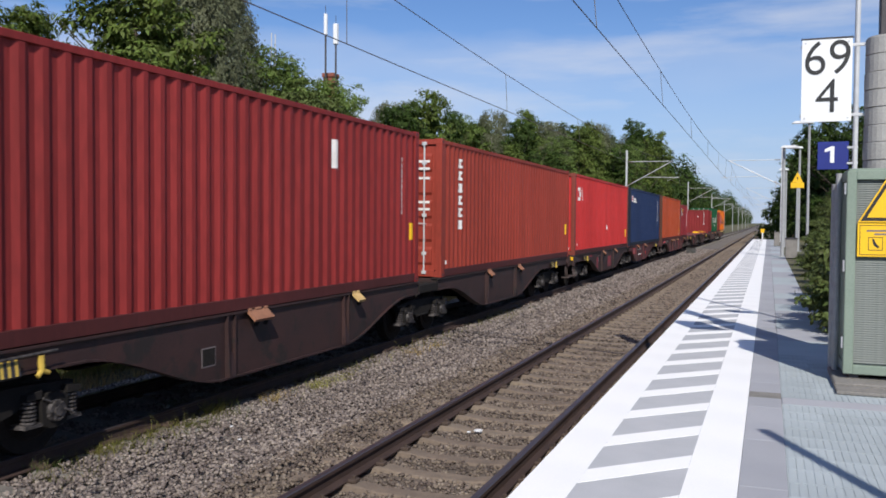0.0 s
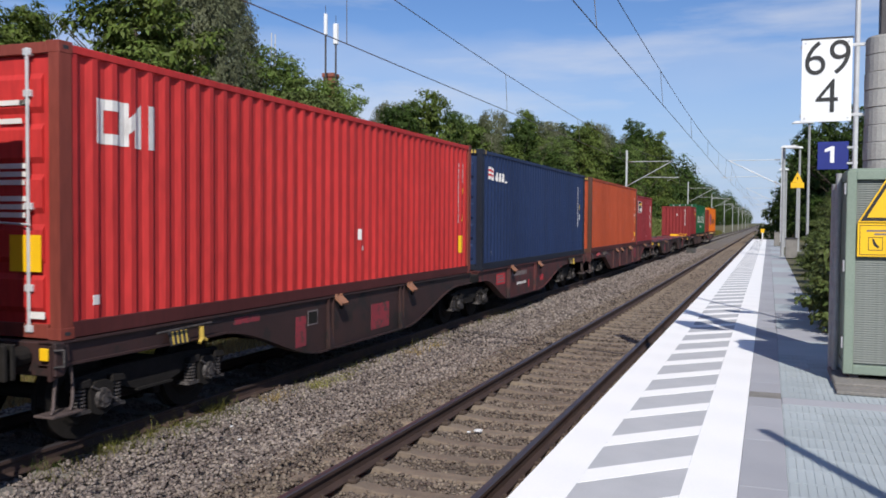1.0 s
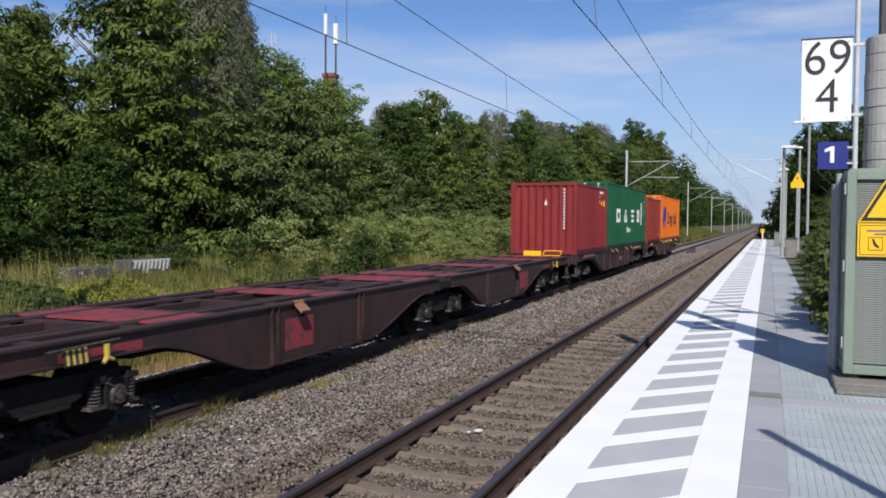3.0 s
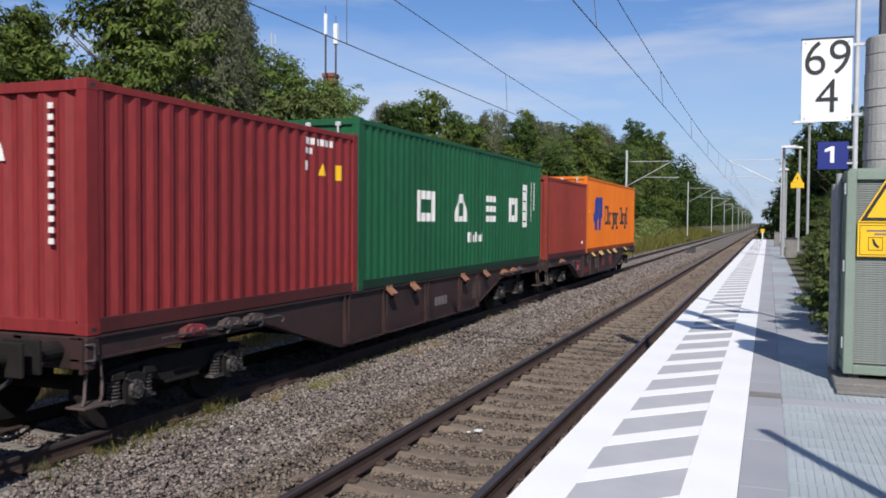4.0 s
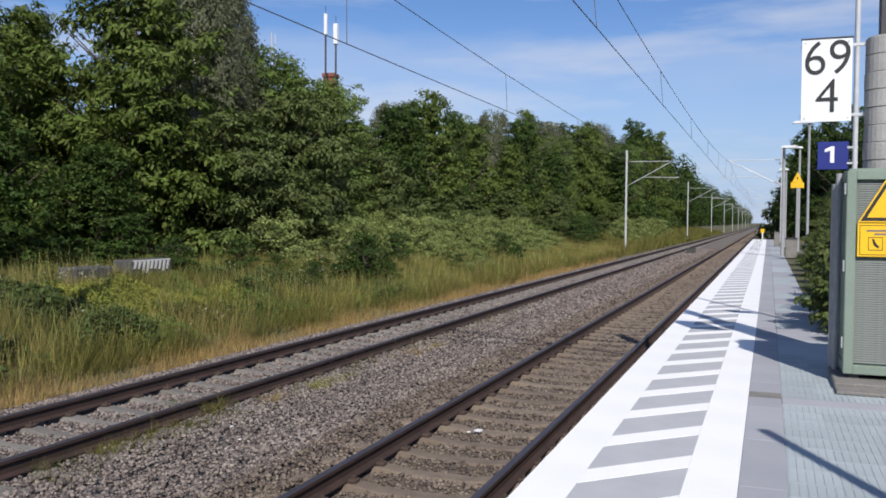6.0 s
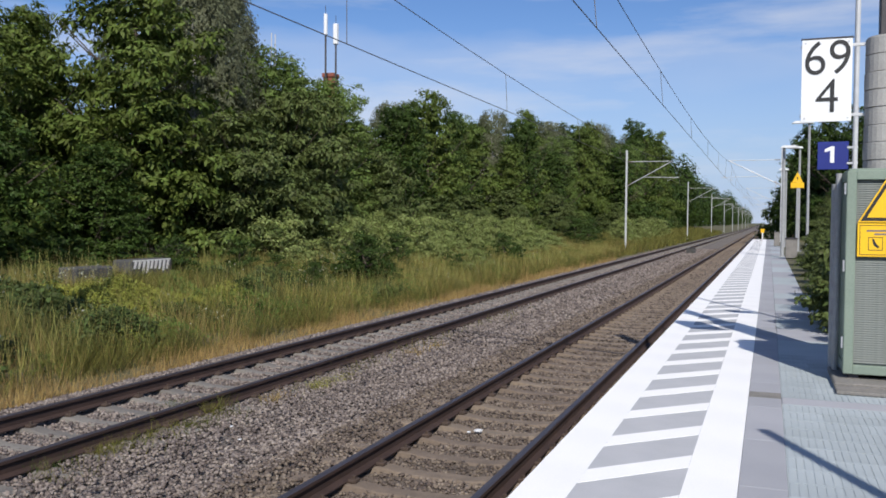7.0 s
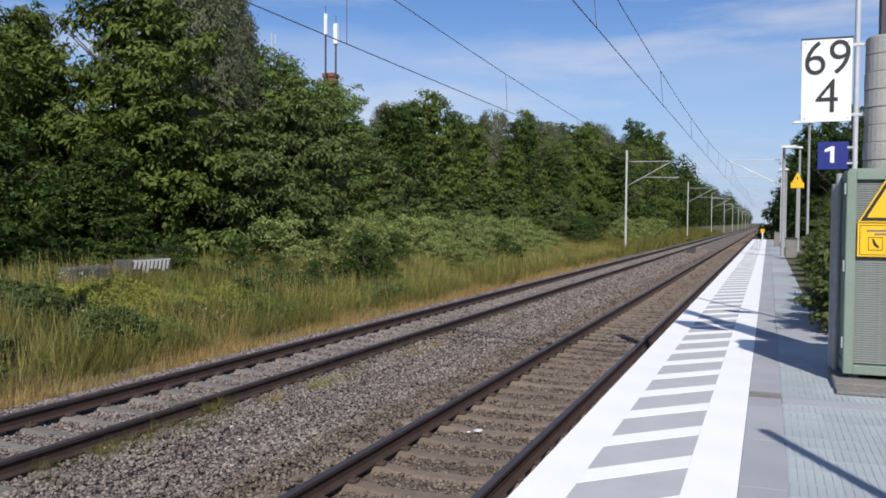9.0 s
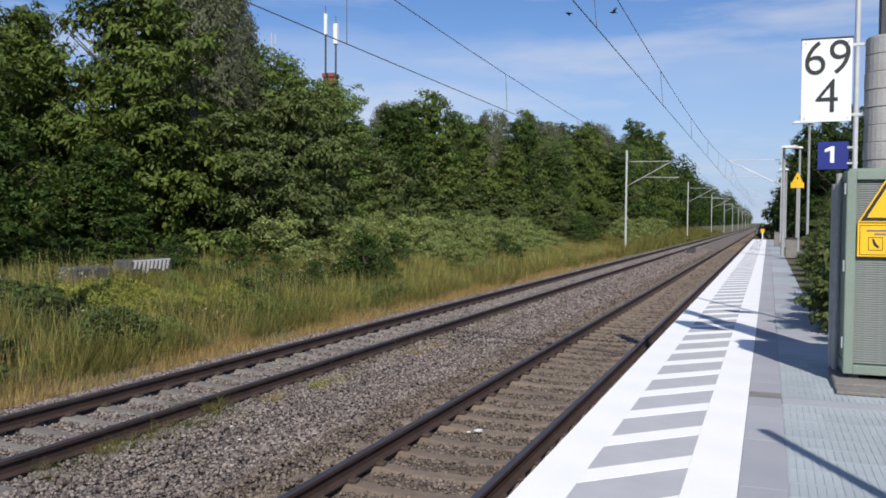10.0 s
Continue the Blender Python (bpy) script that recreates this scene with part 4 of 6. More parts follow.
    logo_frame(w6, 131.2, 131.85, 0.55, 0.88, red)
    # plates of the empty deck, and the raised yellow end flaps
    for y0, y1 in ((75.35, 76.3), (78.6, 79.6), (82.6, 83.4), (86.2, 87.25), (88.05, 89.1), (92.2, 93.2), (96.3, 97.4), (98.7, 99.65)):
        part("deck_plate", Geo().box(-1.1, 1.1, y0, y1, DECK - 0.03, DECK - 0.002, 0.004), M["red_wagon"] if int(y0) % 2 else red, w4)
    for x in (-0.7, 0.7):
        part("deck_rail", Geo().box(x - 0.09, x + 0.09, 75.3, 87.3, DECK - 0.04, DECK - 0.001, 0.004), M["brown_wagon"], w4)
        part("deck_rail", Geo().box(x - 0.09, x + 0.09, 88.0, 99.7, DECK - 0.04, DECK - 0.001, 0.004), M["brown_wagon"], w4)
    part("end_flap", Geo().box(-0.32, 0.30, 99.35, 99.42, DECK, DECK + 0.17, 0.006), M["yellow"], w4, "yellow painted end flap")
    g = Geo()
    for p, q in (((0.36, 0), (0.95, 0)), ((0.42, 0.16), (1.02, 0.16)), ((0.36, 0), (0.42, 0.16)), ((0.95, 0), (1.02, 0.16))):
        g.tube((p[0], 99.38, DECK + 0.02 + p[1]), (q[0], 99.38, DECK + 0.02 + q[1]), 0.016, n=6)
    part("end_loop", g, M["yellow"], w4, "yellow tube loop")

    HC, ST = 2.896, 2.591
    L40, L20 = 12.192, 6.058
    # darker tones for bottom rails: shade and dirt are put into the paint
    maroon = paint("rail_red_shade_dirt", (0.085, 0.020, 0.019))
    night = paint("rail_blue_black", (0.012, 0.016, 0.03))
    shaded_green = paint("rail_green_shade_dirt", (0.010, 0.035, 0.02))
    old_post = paint("post_brown", (0.10, 0.045, 0.03))
    rusty = paint("rail_rust", (0.27, 0.055, 0.02))
    post_red = paint("post_weathered_red", (0.23, 0.05, 0.035))

    def box(s0, L, H, colour, label, **kw):
        c = Container(s0, L, H, colour, label, **kw)
        BOXES.append(c)
        return c

    a = box(3.3, L40, HC, paint("container_dark_red", (0.262, 0.027, 0.025)), "dark red corrugated steel shipping container with scuffed paint", rail=maroon)
    b = box(16.75, L40, HC, paint("container_brown_red", (0.31, 0.045, 0.028)), "brown-red corrugated shipping container with white vertical lettering", rail=maroon)
    c = box(29.95, L40, HC, paint("container_bright_red", (0.55, 0.036, 0.034)), "bright red corrugated shipping container with white lettering and doors", rail=maroon, posts=post_red)
    d = box(42.95, L40, HC, paint("container_navy", (0.016, 0.032, 0.092)), "navy blue corrugated shipping container with a white marking", rail=night, posts=night)
    e = box(55.9, L40, HC, paint("container_orange_red", (0.42, 0.072, 0.026)), "weathered orange-red corrugated shipping container on the train", rail=maroon, posts=old_post)
    f = box(68.18, L20, ST, paint("container_crimson", (0.26, 0.028, 0.033)), "short crimson shipping container with a dark striped emblem", rail=maroon)
    g = box(100.85, L20, ST, paint("container_crimson_dark", (0.242, 0.026, 0.027)), "short dark crimson shipping container with a corrugated end wall", doors=False, rail=maroon)
    h = box(106.95, L40, HC, paint("container_green", (0.012, 0.105, 0.042)), "green corrugated shipping container with large white characters", rail=shaded_green)
    i = box(120.0, L20, ST, paint("container_rust_red", (0.272, 0.040, 0.027)), "short rust-red shipping container beside an orange one", doors=False, rail=maroon)
    j = box(126.15, L40, HC, paint("container_orange", (0.75, 0.172, 0.013), 0.80, wear_at=0.76), "bright orange shipping container with blue emblem and black lettering", rail=rusty)
    train_marks(a, b, c, d, e, f, g, h, i, j)


def train_marks(a, b, c, d, e, f, g, h, i, j):
    mk, yl = M["mark_white"], M["yellow"]
    bk, bl = M["mark_black"], M["mark_blue"]
    # dark red and brown-red pair
    a.mark(8.70, 8.85, 2.0, 2.45, mk, "scuff")
    a.column(11.45, 1.3, 2.35, mk, 0.05, 3)
    a.mark(11.80, 12.0, 0.82, 1.14, yl, "label_plate")
    for k in range(6):
        z = 1.0 + k * 0.27
        b.mark(1.03, 1.33, z, z + 0.06, mk, "text_bar")
        b.mark(1.11 if k % 3 else 1.06, 1.25 if k % 3 else 1.30, z + 0.06, z + 0.14, mk, "text_bar")
        b.mark(1.05, 1.31, z + 0.14, z + 0.20, mk, "text_bar")
    b.mark(0.30, 0.40, 0.26, 0.34, mk, "label_plate")
    b.mark(11.7, 11.86, 0.75, 1.1, yl, "label_plate")
    for k, z in enumerate((2.45, 2.3, 2.1, 1.6, 1.45)):
        b.end_mark(0.45, 0.95, z - 0.05, z, mk, "text_bar")
    # bright red
    c.glyph(0.50, 0.98, 1.95, 2.41, mk, "lrtb", 0.13)
    c.mark(0.86, 1.20, [(0.86, 2.0), (1.20, 2.24)], [(0.86, 2.16), (1.20, 2.42)], mk)
    c.mark(1.06, 1.2, 1.94, 2.30, mk)
    c.mark(1.28, 1.42, 1.94, 2.42, mk)
    c.mark(0.44, 0.55, 0.31, 0.41, mk, "label_plate")
    c.mark(6.50, 6.58, 0.86, 1.04, mk, "scuff")
    c.mark(6.60, 6.68, 0.68, 0.76, mk, "scuff")
    c.column(11.45, 1.17, 2.45, mk, 0.05, 5)
    c.column(11.73, 2.04, 2.45, mk, 0.05, 25)
    c.mark(11.66, 11.77, 1.79, 1.92, yl, "label_plate")
    c.mark(11.64, 11.74, 1.51, 1.66, mk, "label_plate")
    c.mark(11.58, 11.76, 1.18, [(11.58, 1.19), (11.67, 1.37), (11.76, 1.19)], yl, "label_plate")
    c.mark(11.48, 11.76, 0.48, 0.86, yl, "label_plate")
    for k, (x0, x1, z) in enumerate(((0.25, 0.85, 2.34), (0.72, 0.84, 2.34), (0.45, 0.75, 2.16), (0.35, 0.8, 1.72), (0.4, 0.8, 1.64), (0.38, 0.78, 1.56), (0.35, 0.8, 1.40), (0.4, 0.8, 1.32), (0.38, 0.78, 1.24))):
        c.end_mark(x0, x1, z - 0.05, z, mk, "text_bar")
    c.end_mark(0.58, 0.98, 0.66, 1.02, yl, "label_plate")
    c.end_mark(0.80, 1.02, 0.20, 0.27, mk, "label_plate")
    # black and yellow height marks on the tall containers
    for box in (d, e, j):
        for k in range(5):
            part("height_stripe", Geo().box(1.2155, 1.2185, 0.02 + k * 0.07, 0.055 + k * 0.07, box.H - 0.112, box.H - 0.01), M["dirty_yellow"] if k % 2 == 0 else bk, box.ob)
            part("height_stripe", Geo().box(1.02 - k * 0.08, 1.06 - k * 0.08, -0.006, -0.002, box.H - 0.1, box.H - 0.02), M["dirty_yellow"], box.ob)
    # navy
    d.mark(0.56, 0.98, [(0.56, 2.22), (0.98, 2.19)], [(0.56, 2.52), (0.98, 2.49)], mk, "flag_ground")
    for k in range(2):
        z = 2.27 + 0.11 * k
        d.mark(0.57, 0.97, [(0.57, z + 0.03), (0.97, z)], [(0.57, z + 0.085), (0.97, z + 0.055)], M["mark_red"], "flag_stripe").location.x += 0.003
    for k in range(3):
        y0 = 1.08 + k * 0.27
        d.mark(y0, y0 + 0.07, 2.17, 2.40, mk)
        d.mark(y0 + 0.07, y0 + 0.16, [(y0 + 0.07, 2.32), (y0 + 0.16, 2.19)], [(y0 + 0.07, 2.40), (y0 + 0.16, 2.28)], mk)
        d.mark(y0 + 0.16, y0 + 0.23, 2.18, 2.40, mk)
    d.mark(1.90, 2.15, 2.17, 2.215, mk, "text_bar")
    for y0 in (0.55, 0.85):
        d.mark(y0, y0 + 0.07, 0.35, 0.44, mk, "label_plate")
    d.column(11.0, 1.0, 2.4, mk, 0.07, 6)
    d.column(11.35, 1.95, 2.4, mk, 0.06, 7)
    d.mark(11.30, 11.45, 1.6, 1.78, yl, "label_plate")
    d.mark(11.28, 11.43, 1.25, 1.45, mk, "label_plate")
    for z in (2.4, 2.2, 1.75, 1.62, 1.5, 1.35):
        d.end_mark(0.3, 0.9, z - 0.05, z, mk, "text_bar")
    # orange-red
    e.column(11.33, 1.1, 2.38, mk, 0.06, 8)
    e.column(11.62, 1.75, 2.36, mk, 0.06, 9)
    e.mark(11.55, 11.72, 1.45, 1.62, mk, "label_plate")
    e.mark(11.55, 11.72, 1.15, [(11.55, 1.18), (11.635, 1.34), (11.72, 1.18)], yl, "label_plate")
    e.mark(11.50, 11.68, 0.48, 0.68, yl, "label_plate")
    e.mark(11.0, 11.09, 0.27, 0.35, mk, "label_plate")
    e.end_mark(0.45, 0.75, 1.0, 1.25, mk, "label_plate")
    for z in (2.3, 2.12, 1.75, 1.62, 1.5):
        e.end_mark(0.3, 0.9, z - 0.05, z, mk, "text_bar")
    # short crimson with emblem
    def over(ob, lift=0.003):
        ob.location.x += lift
    f.mark(0.68, 1.82, 1.68, 2.27, mk, "emblem_border")
    over(f.mark(0.70, 1.80, 1.70, 2.25, M["emblem_ground"], "emblem_ground"))
    over(f.mark(0.90, 1.79, [(0.90, 2.09), (1.79, 2.00)], [(0.90, 2.13), (1.79, 2.23)], yl, "emblem_beam"), 0.006)
    for k in range(3):
        over(f.mark(1.20, 1.79, [(1.20, 2.09 + 0.020 * k), (1.79, 2.05 + 0.05 * k)], [(1.20, 2.096 + 0.020 * k), (1.79, 2.064 + 0.05 * k)], M["emblem_ground"], "emblem_stripe"), 0.009)
    over(f.mark(0.75, 0.85, 1.75, [(0.75, 2.05), (0.80, 2.16), (0.85, 2.05)], mk, "emblem_tower"), 0.006)
    for y0, w, top in ((0.90, 0.16, 2.02), (1.09, 0.12, 1.93), (1.24, 0.10, 1.93), (1.37, 0.13, 1.93), (1.53, 0.10, 1.93), (1.66, 0.11, 1.93)):
        over(f.mark(y0, y0 + 0.045, 1.75, top, mk, "emblem_bar"), 0.006)
        over(f.mark(y0 + w - 0.04, y0 + w, 1.75, top - 0.02, mk, "emblem_bar"), 0.006)
    for seed, y in ((11, 5.2), (12, 5.42)):
        f.column(y, 0.9, 2.1, mk, 0.05, seed)
    f.mark(3.85, 3.94, 0.34, 0.42, mk, "label_plate")
    # short dark crimson
    for k in range(9):
        if k != 3:
            g.mark(4.36 + k * 0.096, 4.43 + k * 0.096, 2.31, 2.41, mk, "text_bar")
    for k in range(3):
        g.mark(4.35 + k * 0.085, 4.41 + k * 0.085, 2.17, 2.26, mk, "text_bar")
    g.mark(4.34, 4.46, 1.92, 2.06, mk, "label_plate")
    g.mark(4.80, 4.97, 1.86, [(4.80, 1.87), (4.885, 2.05), (4.97, 1.87)], yl, "label_plate")
    g.mark(5.34, 5.50, 1.81, 2.05, yl, "label_plate")
    for k in range(13):
        g.end_mark(0.72, 0.79, 2.36 - k * 0.115 - 0.06, 2.36 - k * 0.115, mk, "text_bar")
    part("label_plate", Geo().prism([(0.02, 1.78), (0.14, 1.78), (0.08, 1.98)], "y", -0.003, 0.003), mk, g.ob)
    # green
    h.glyph(2.62, 3.52, 1.17, 1.78, mk, "lrtb", 0.20)
    h.mark(4.72, 5.10, [(4.72, 1.17), (4.94, 1.17), (5.10, 1.60)], [(4.72, 1.2), (4.98, 1.78), (5.10, 1.78)], mk)
    h.mark(5.20, 5.58, [(5.20, 1.60), (5.36, 1.17), (5.58, 1.17)], [(5.20, 1.78), (5.32, 1.78), (5.58, 1.2)], mk)
    h.mark(5.10, 5.20, 1.58, 1.78, mk)
    h.mark(4.95, 5.35, 1.17, 1.29, mk)
    h.glyph(6.90, 7.70, 1.17, 1.80, mk, "tmb", 0.17)
    h.glyph(8.92, 9.73, 1.17, 1.80, mk, "lrtb", 0.2)
    h.mark(10.18, 10.70, 1.02, 2.20, mk)
    for k in range(4):
        h.mark(10.26, 10.62, 1.16 + k * 0.28, 1.20 + k * 0.28, h.colour, "marking_gap").location.x += 0.003
    for k in range(10):
        h.mark(5.66 + k * 0.105, 5.73 + k * 0.105, 0.70, 0.93 if k in (0, 1, 2, 5, 9) else 0.86, mk, "text_bar")
    h.column(11.2, 1.2, 2.3, mk, 0.05, 15)
    h.column(11.5, 1.5, 2.3, mk, 0.05, 16)
    # short rust-red
    i.column(5.0, 0.85, 2.1, mk, 0.06, 17)
    i.column(5.30, 1.6, 2.1, mk, 0.05, 18)
    i.mark(5.22, 5.36, 1.1, 1.3, mk, "label_plate")
    i.mark(5.34, 5.46, 0.38, 0.48, mk, "label_plate")
    for k in range(12):
        i.end_mark(0.74, 0.80, 2.3 - k * 0.11 - 0.06, 2.3 - k * 0.11, mk, "text_bar")
    # orange with the emblem: two leaning blue shapes and a row of black bars
    j.mark(1.45, 2.42, [(1.45, 1.32), (1.75, 0.86), (2.15, 0.84), (2.42, 1.38)], [(1.45, 1.36), (1.85, 2.16), (2.42, 2.17)], bl, "emblem")
    j.mark(2.46, 3.28, [(2.46, 0.84), (2.92, 0.84), (2.97, 1.30), (3.22, 1.34), (3.28, 2.1)], [(2.46, 2.17), (3.28, 2.18)], bl, "emblem")
    low, high, down = 1.07, 1.60, 0.86
    for y0, w, kind, z0, z1 in ((3.88, 0.82, "lrtb", low, 1.86), (4.86, 0.52, "lrtb", low, high), (5.52, 0.52, "lrtb", down, high), (6.16, 0.52, "lrtb", low, high), (6.80, 0.52, "lrtb", down, high),
                                (7.40, 0.20, "m", low, 1.62), (7.68, 0.65, "lrtb", low, 1.86), (8.42, 0.54, "lrtb", low, high), (9.04, 0.44, "lrtb", down, high), (9.56, 0.54, "lrtb", low, 1.88)):
        j.glyph(y0, y0 + w, z0, z1, bk, kind, 0.15)
    j.mark(10.55, 10.66, 2.15, 2.25, mk, "label_plate")
    j.mark(11.06, 11.24, 2.05, [(11.06, 2.07), (11.15, 2.26), (11.24, 2.07)], yl, "label_plate")
    j.mark(11.58, 11.76, 2.02, 2.24, yl, "label_plate")
    j.column(10.62, 2.42, 2.66, M["mark_grey"], 0.12, 19)
    j.mark(0.45, 0.55, 1.52, 1.64, mk, "label_plate")


# ---- plants ----
def leaf_sheet(rng, pts, out, size, droop=0.0, up=0.35, shape=0.5):
    """A folded-free rhombic leaf at each point; out gives the side that it looks to."""
    n = len(pts)
    nrm = out + np.array([0, 0, up]) + rng.normal(0, 0.38, (n, 3))
    nrm /= np.linalg.norm(nrm, axis=1, keepdims=True)
    tip = rng.normal(0, 1, (n, 3)) + out * 0.5
    tip[:, 2] -= droop * 1.6
    tip -= nrm * (tip * nrm).sum(1, keepdims=True)
    tip /= np.linalg.norm(tip, axis=1, keepdims=True) + 1e-9
    sid = np.cross(nrm, tip)
    s = (size * rng.uniform(0.6, 1.3, n))[:, None]
    v = np.stack([pts, pts + tip * s * 0.5 + sid * s * shape * 0.5, pts + tip * s - nrm * s * 0.12, pts + tip * s * 0.5 - sid * s * shape * 0.5], 1)
    f = np.arange(n * 4).reshape(n, 4)
    return v.reshape(-1, 3), f


def crown_points(rng, lobes, clumps, leaves, spread, inner=0.25):
    """Leaves in clumps on uneven lobes (x, y, z, rx, ry, rz); the gaps between clumps stay open."""
    lob = np.array(lobes, float)
    area = (lob[:, 3] * lob[:, 5]) ** 0.9
    pick = rng.choice(len(lob), clumps, p=area / area.sum())
    d = rng.normal(size=(clumps, 3))
    d /= np.linalg.norm(d, axis=1, keepdims=True)
    r = np.where(rng.random(clumps) < inner, rng.uniform(0.3, 0.8, clumps), rng.uniform(0.8, 1.08, clumps))
    c = lob[pick, :3] + d * lob[pick, 3:6] * r[:, None]
    j = rng.normal(0, 1, (clumps, leaves, 3))
    j /= np.linalg.norm(j, axis=2, keepdims=True)
    j[:, :, 2] = np.where(j[:, :, 2] < -0.2, -j[:, :, 2], j[:, :, 2])
    rad = rng.uniform(0.35, 1.05, (clumps, leaves, 1)) * spread * 1.7 * rng.uniform(0.6, 1.35, (clumps, 1, 1))
    off = j * rad * np.array([1, 1, 0.6])
    pts = (c[:, None] + off).reshape(-1, 3)
    out = (np.repeat(d, leaves, 0).reshape(clumps, leaves, 3) * 0.5 + j * 0.7).reshape(-1, 3)
    return pts, out


def limbs(g, rng, height, spread, r, n, lean=0.0):
    top = Vector((lean, 0, height * 0.8))
    prev, pr = Vector((0, 0, -0.15)), r
    k = 6
    for i in range(1, k + 1):
        t = i / k
        p = Vector((lean * t + rng.normal(0, 0.08), rng.normal(0, 0.08), height * 0.8 * t))
        q = r * (1 - 0.8 * t)
        g.tube(prev, p, pr, q, n=8)
        prev, pr = p, q
    for i in range(n):
        t = rng.uniform(0.2, 0.85)
        a = rng.uniform(0, 2 * math.pi)
        p = top * t
        l = spread * rng.uniform(0.55, 1.0) * (1.1 - t * 0.6)
        m = p + Vector((math.cos(a) * l * 0.5, math.sin(a) * l * 0.5, l * 0.28))
        e = p + Vector((math.cos(a) * l, math.sin(a) * l, l * 0.75))
        rr = r * 0.42 * (1 - t * 0.6)
        g.tube(p, m, rr, rr * 0.6, n=6)
        g.tube(m, e, rr * 0.6, rr * 0.15, n=5)


def plant(name, seed, height, width, m, label, category, bark, leafsize, clumps, leaves, spread, base=0.12, droop=0.2, shape=0.5, taper=0.7, group=""):
    rng = np.random.default_rng(seed)
    ob = thing(name, label, category, group)
    g = Geo()
    limbs(g, rng, height, width * 0.5, 0.018 * height + 0.02, 14)
    part("trunk", g, bark, ob)
    lobes = []
    n = 30
    for i in range(n):
        t = (i + 0.5) / n
        z = height * (base + (0.93 - base) * t)
        w = width * 0.5 * (1 - taper * t ** 1.6) * rng.uniform(0.8, 1.12)
        a = i * 2.4 + rng.uniform(-0.4, 0.4)
        if i % 4 == 3:
            lobes.append((0, 0, z, w * 0.5, w * 0.5, height * 0.10))
        else:
            off, r = w * rng.uniform(0.5, 0.78), w * rng.uniform(0.28, 0.46)
            lobes.append((math.cos(a) * off, math.sin(a) * off, z, r, r, height * rng.uniform(0.045, 0.085)))
    pts, out = crown_points(rng, lobes, clumps, leaves, spread)
    v, f = leaf_sheet(rng, pts, out, leafsize, droop, shape=shape)
    v[:, 2] = np.maximum(v[:, 2], 0.03)
    part("crown", fast_mesh("crown", v, f, m), m, ob)
    return ob


def birch(name, seed, height, width, label, m, clumps=640):
    """A tall tree with hanging strands of small leaves."""
    rng = np.random.default_rng(seed)
    ob = thing(name, label, "tree", "trees behind the railway")
    g = Geo()
    limbs(g, rng, height, width * 0.45, 0.016 * height, 16)
    part("trunk", g, M["birch_bark"], ob)
    P, O = [], []
    for k in range(clumps):
        t = rng.uniform(0.15, 1.0)
        w = width * 0.5 * (1 - 0.75 * t ** 2.2) * (0.55 + 0.45 * min(1, t / 0.3))
        a = rng.uniform(0, 2 * math.pi)
        r = w * rng.uniform(0.45, 1.0) ** 0.5
        c = np.array([math.cos(a) * r, math.sin(a) * r, height * t])
        l = rng.uniform(0.6, 1.7)
        n = 44
        s = rng.uniform(0, 1, n)
        p = c + np.stack([rng.normal(0, 0.13, n), rng.normal(0, 0.13, n), -s * l], 1)
        p[:, :2] += (np.array([math.cos(a), math.sin(a)]) * 0.25)[None] * (s * (1 - s) * 4)[:, None]
        P.append(p)
        O.append(np.tile(np.array([math.cos(a), math.sin(a), 0]), (n, 1)))
    P, O = np.concatenate(P), np.concatenate(O)
    P[:, 2] = np.maximum(P[:, 2], 0.2)
    v, f = leaf_sheet(rng, P, O, 0.165, 0.9, shape=0.5)
    part("crown", fast_mesh("crown", v, f, m), m, ob)
    return ob


def blades(name, n, xr, yr, hr, m, label, seed, width=0.016, lean=0.28, dens=None):
    rng = np.random.default_rng(seed)
    y = yr[0] + (yr[1] - yr[0]) * rng.uniform(0, 1, n) ** 1.5
    x = rng.uniform(*xr, n)
    patch = np.array([noise.noise((a * 0.55, b * 0.55, seed)) for a, b in zip(x, y)])
    keep = rng.uniform(-0.55, 0.35, n) < patch
    x, y, patch = x[keep], y[keep], patch[keep]
    n = len(x)
    z = np.array([terrain(a) for a in x]) - 0.02
    z = np.where(x > -10.2, np.maximum(z, np.interp(x, [-10.1, -9.5, -8.95, -4], [-0.44, -0.30, -0.245, -0.26])), z)
    h = rng.uniform(*hr, n) * (1 + 0.45 * patch)
    a = rng.uniform(0, 2 * math.pi, n)
    w = width * rng.uniform(0.6, 1.5, n) * (0.7 + y / 40)
    dx, dy = np.cos(a) * w, np.sin(a) * w
    lx, ly = rng.normal(0, lean, n) * h, rng.normal(0, lean, n) * h
    p0 = np.stack([x - dx, y - dy, z], 1)
    p1 = np.stack([x + dx, y + dy, z], 1)
    p2 = np.stack([x + dx * 0.15 + lx, y + dy * 0.15 + ly, z + h], 1)
    p3 = np.stack([x - dx * 0.15 + lx, y - dy * 0.15 + ly, z + h], 1)
    v = np.stack([p0, p1, p2, p3], 1).reshape(-1, 3)
    ob = new(name, fast_mesh(name, v, np.arange(n * 4).reshape(n, 4), m))
    tagged(ob, label, "grass", kind="stuff")


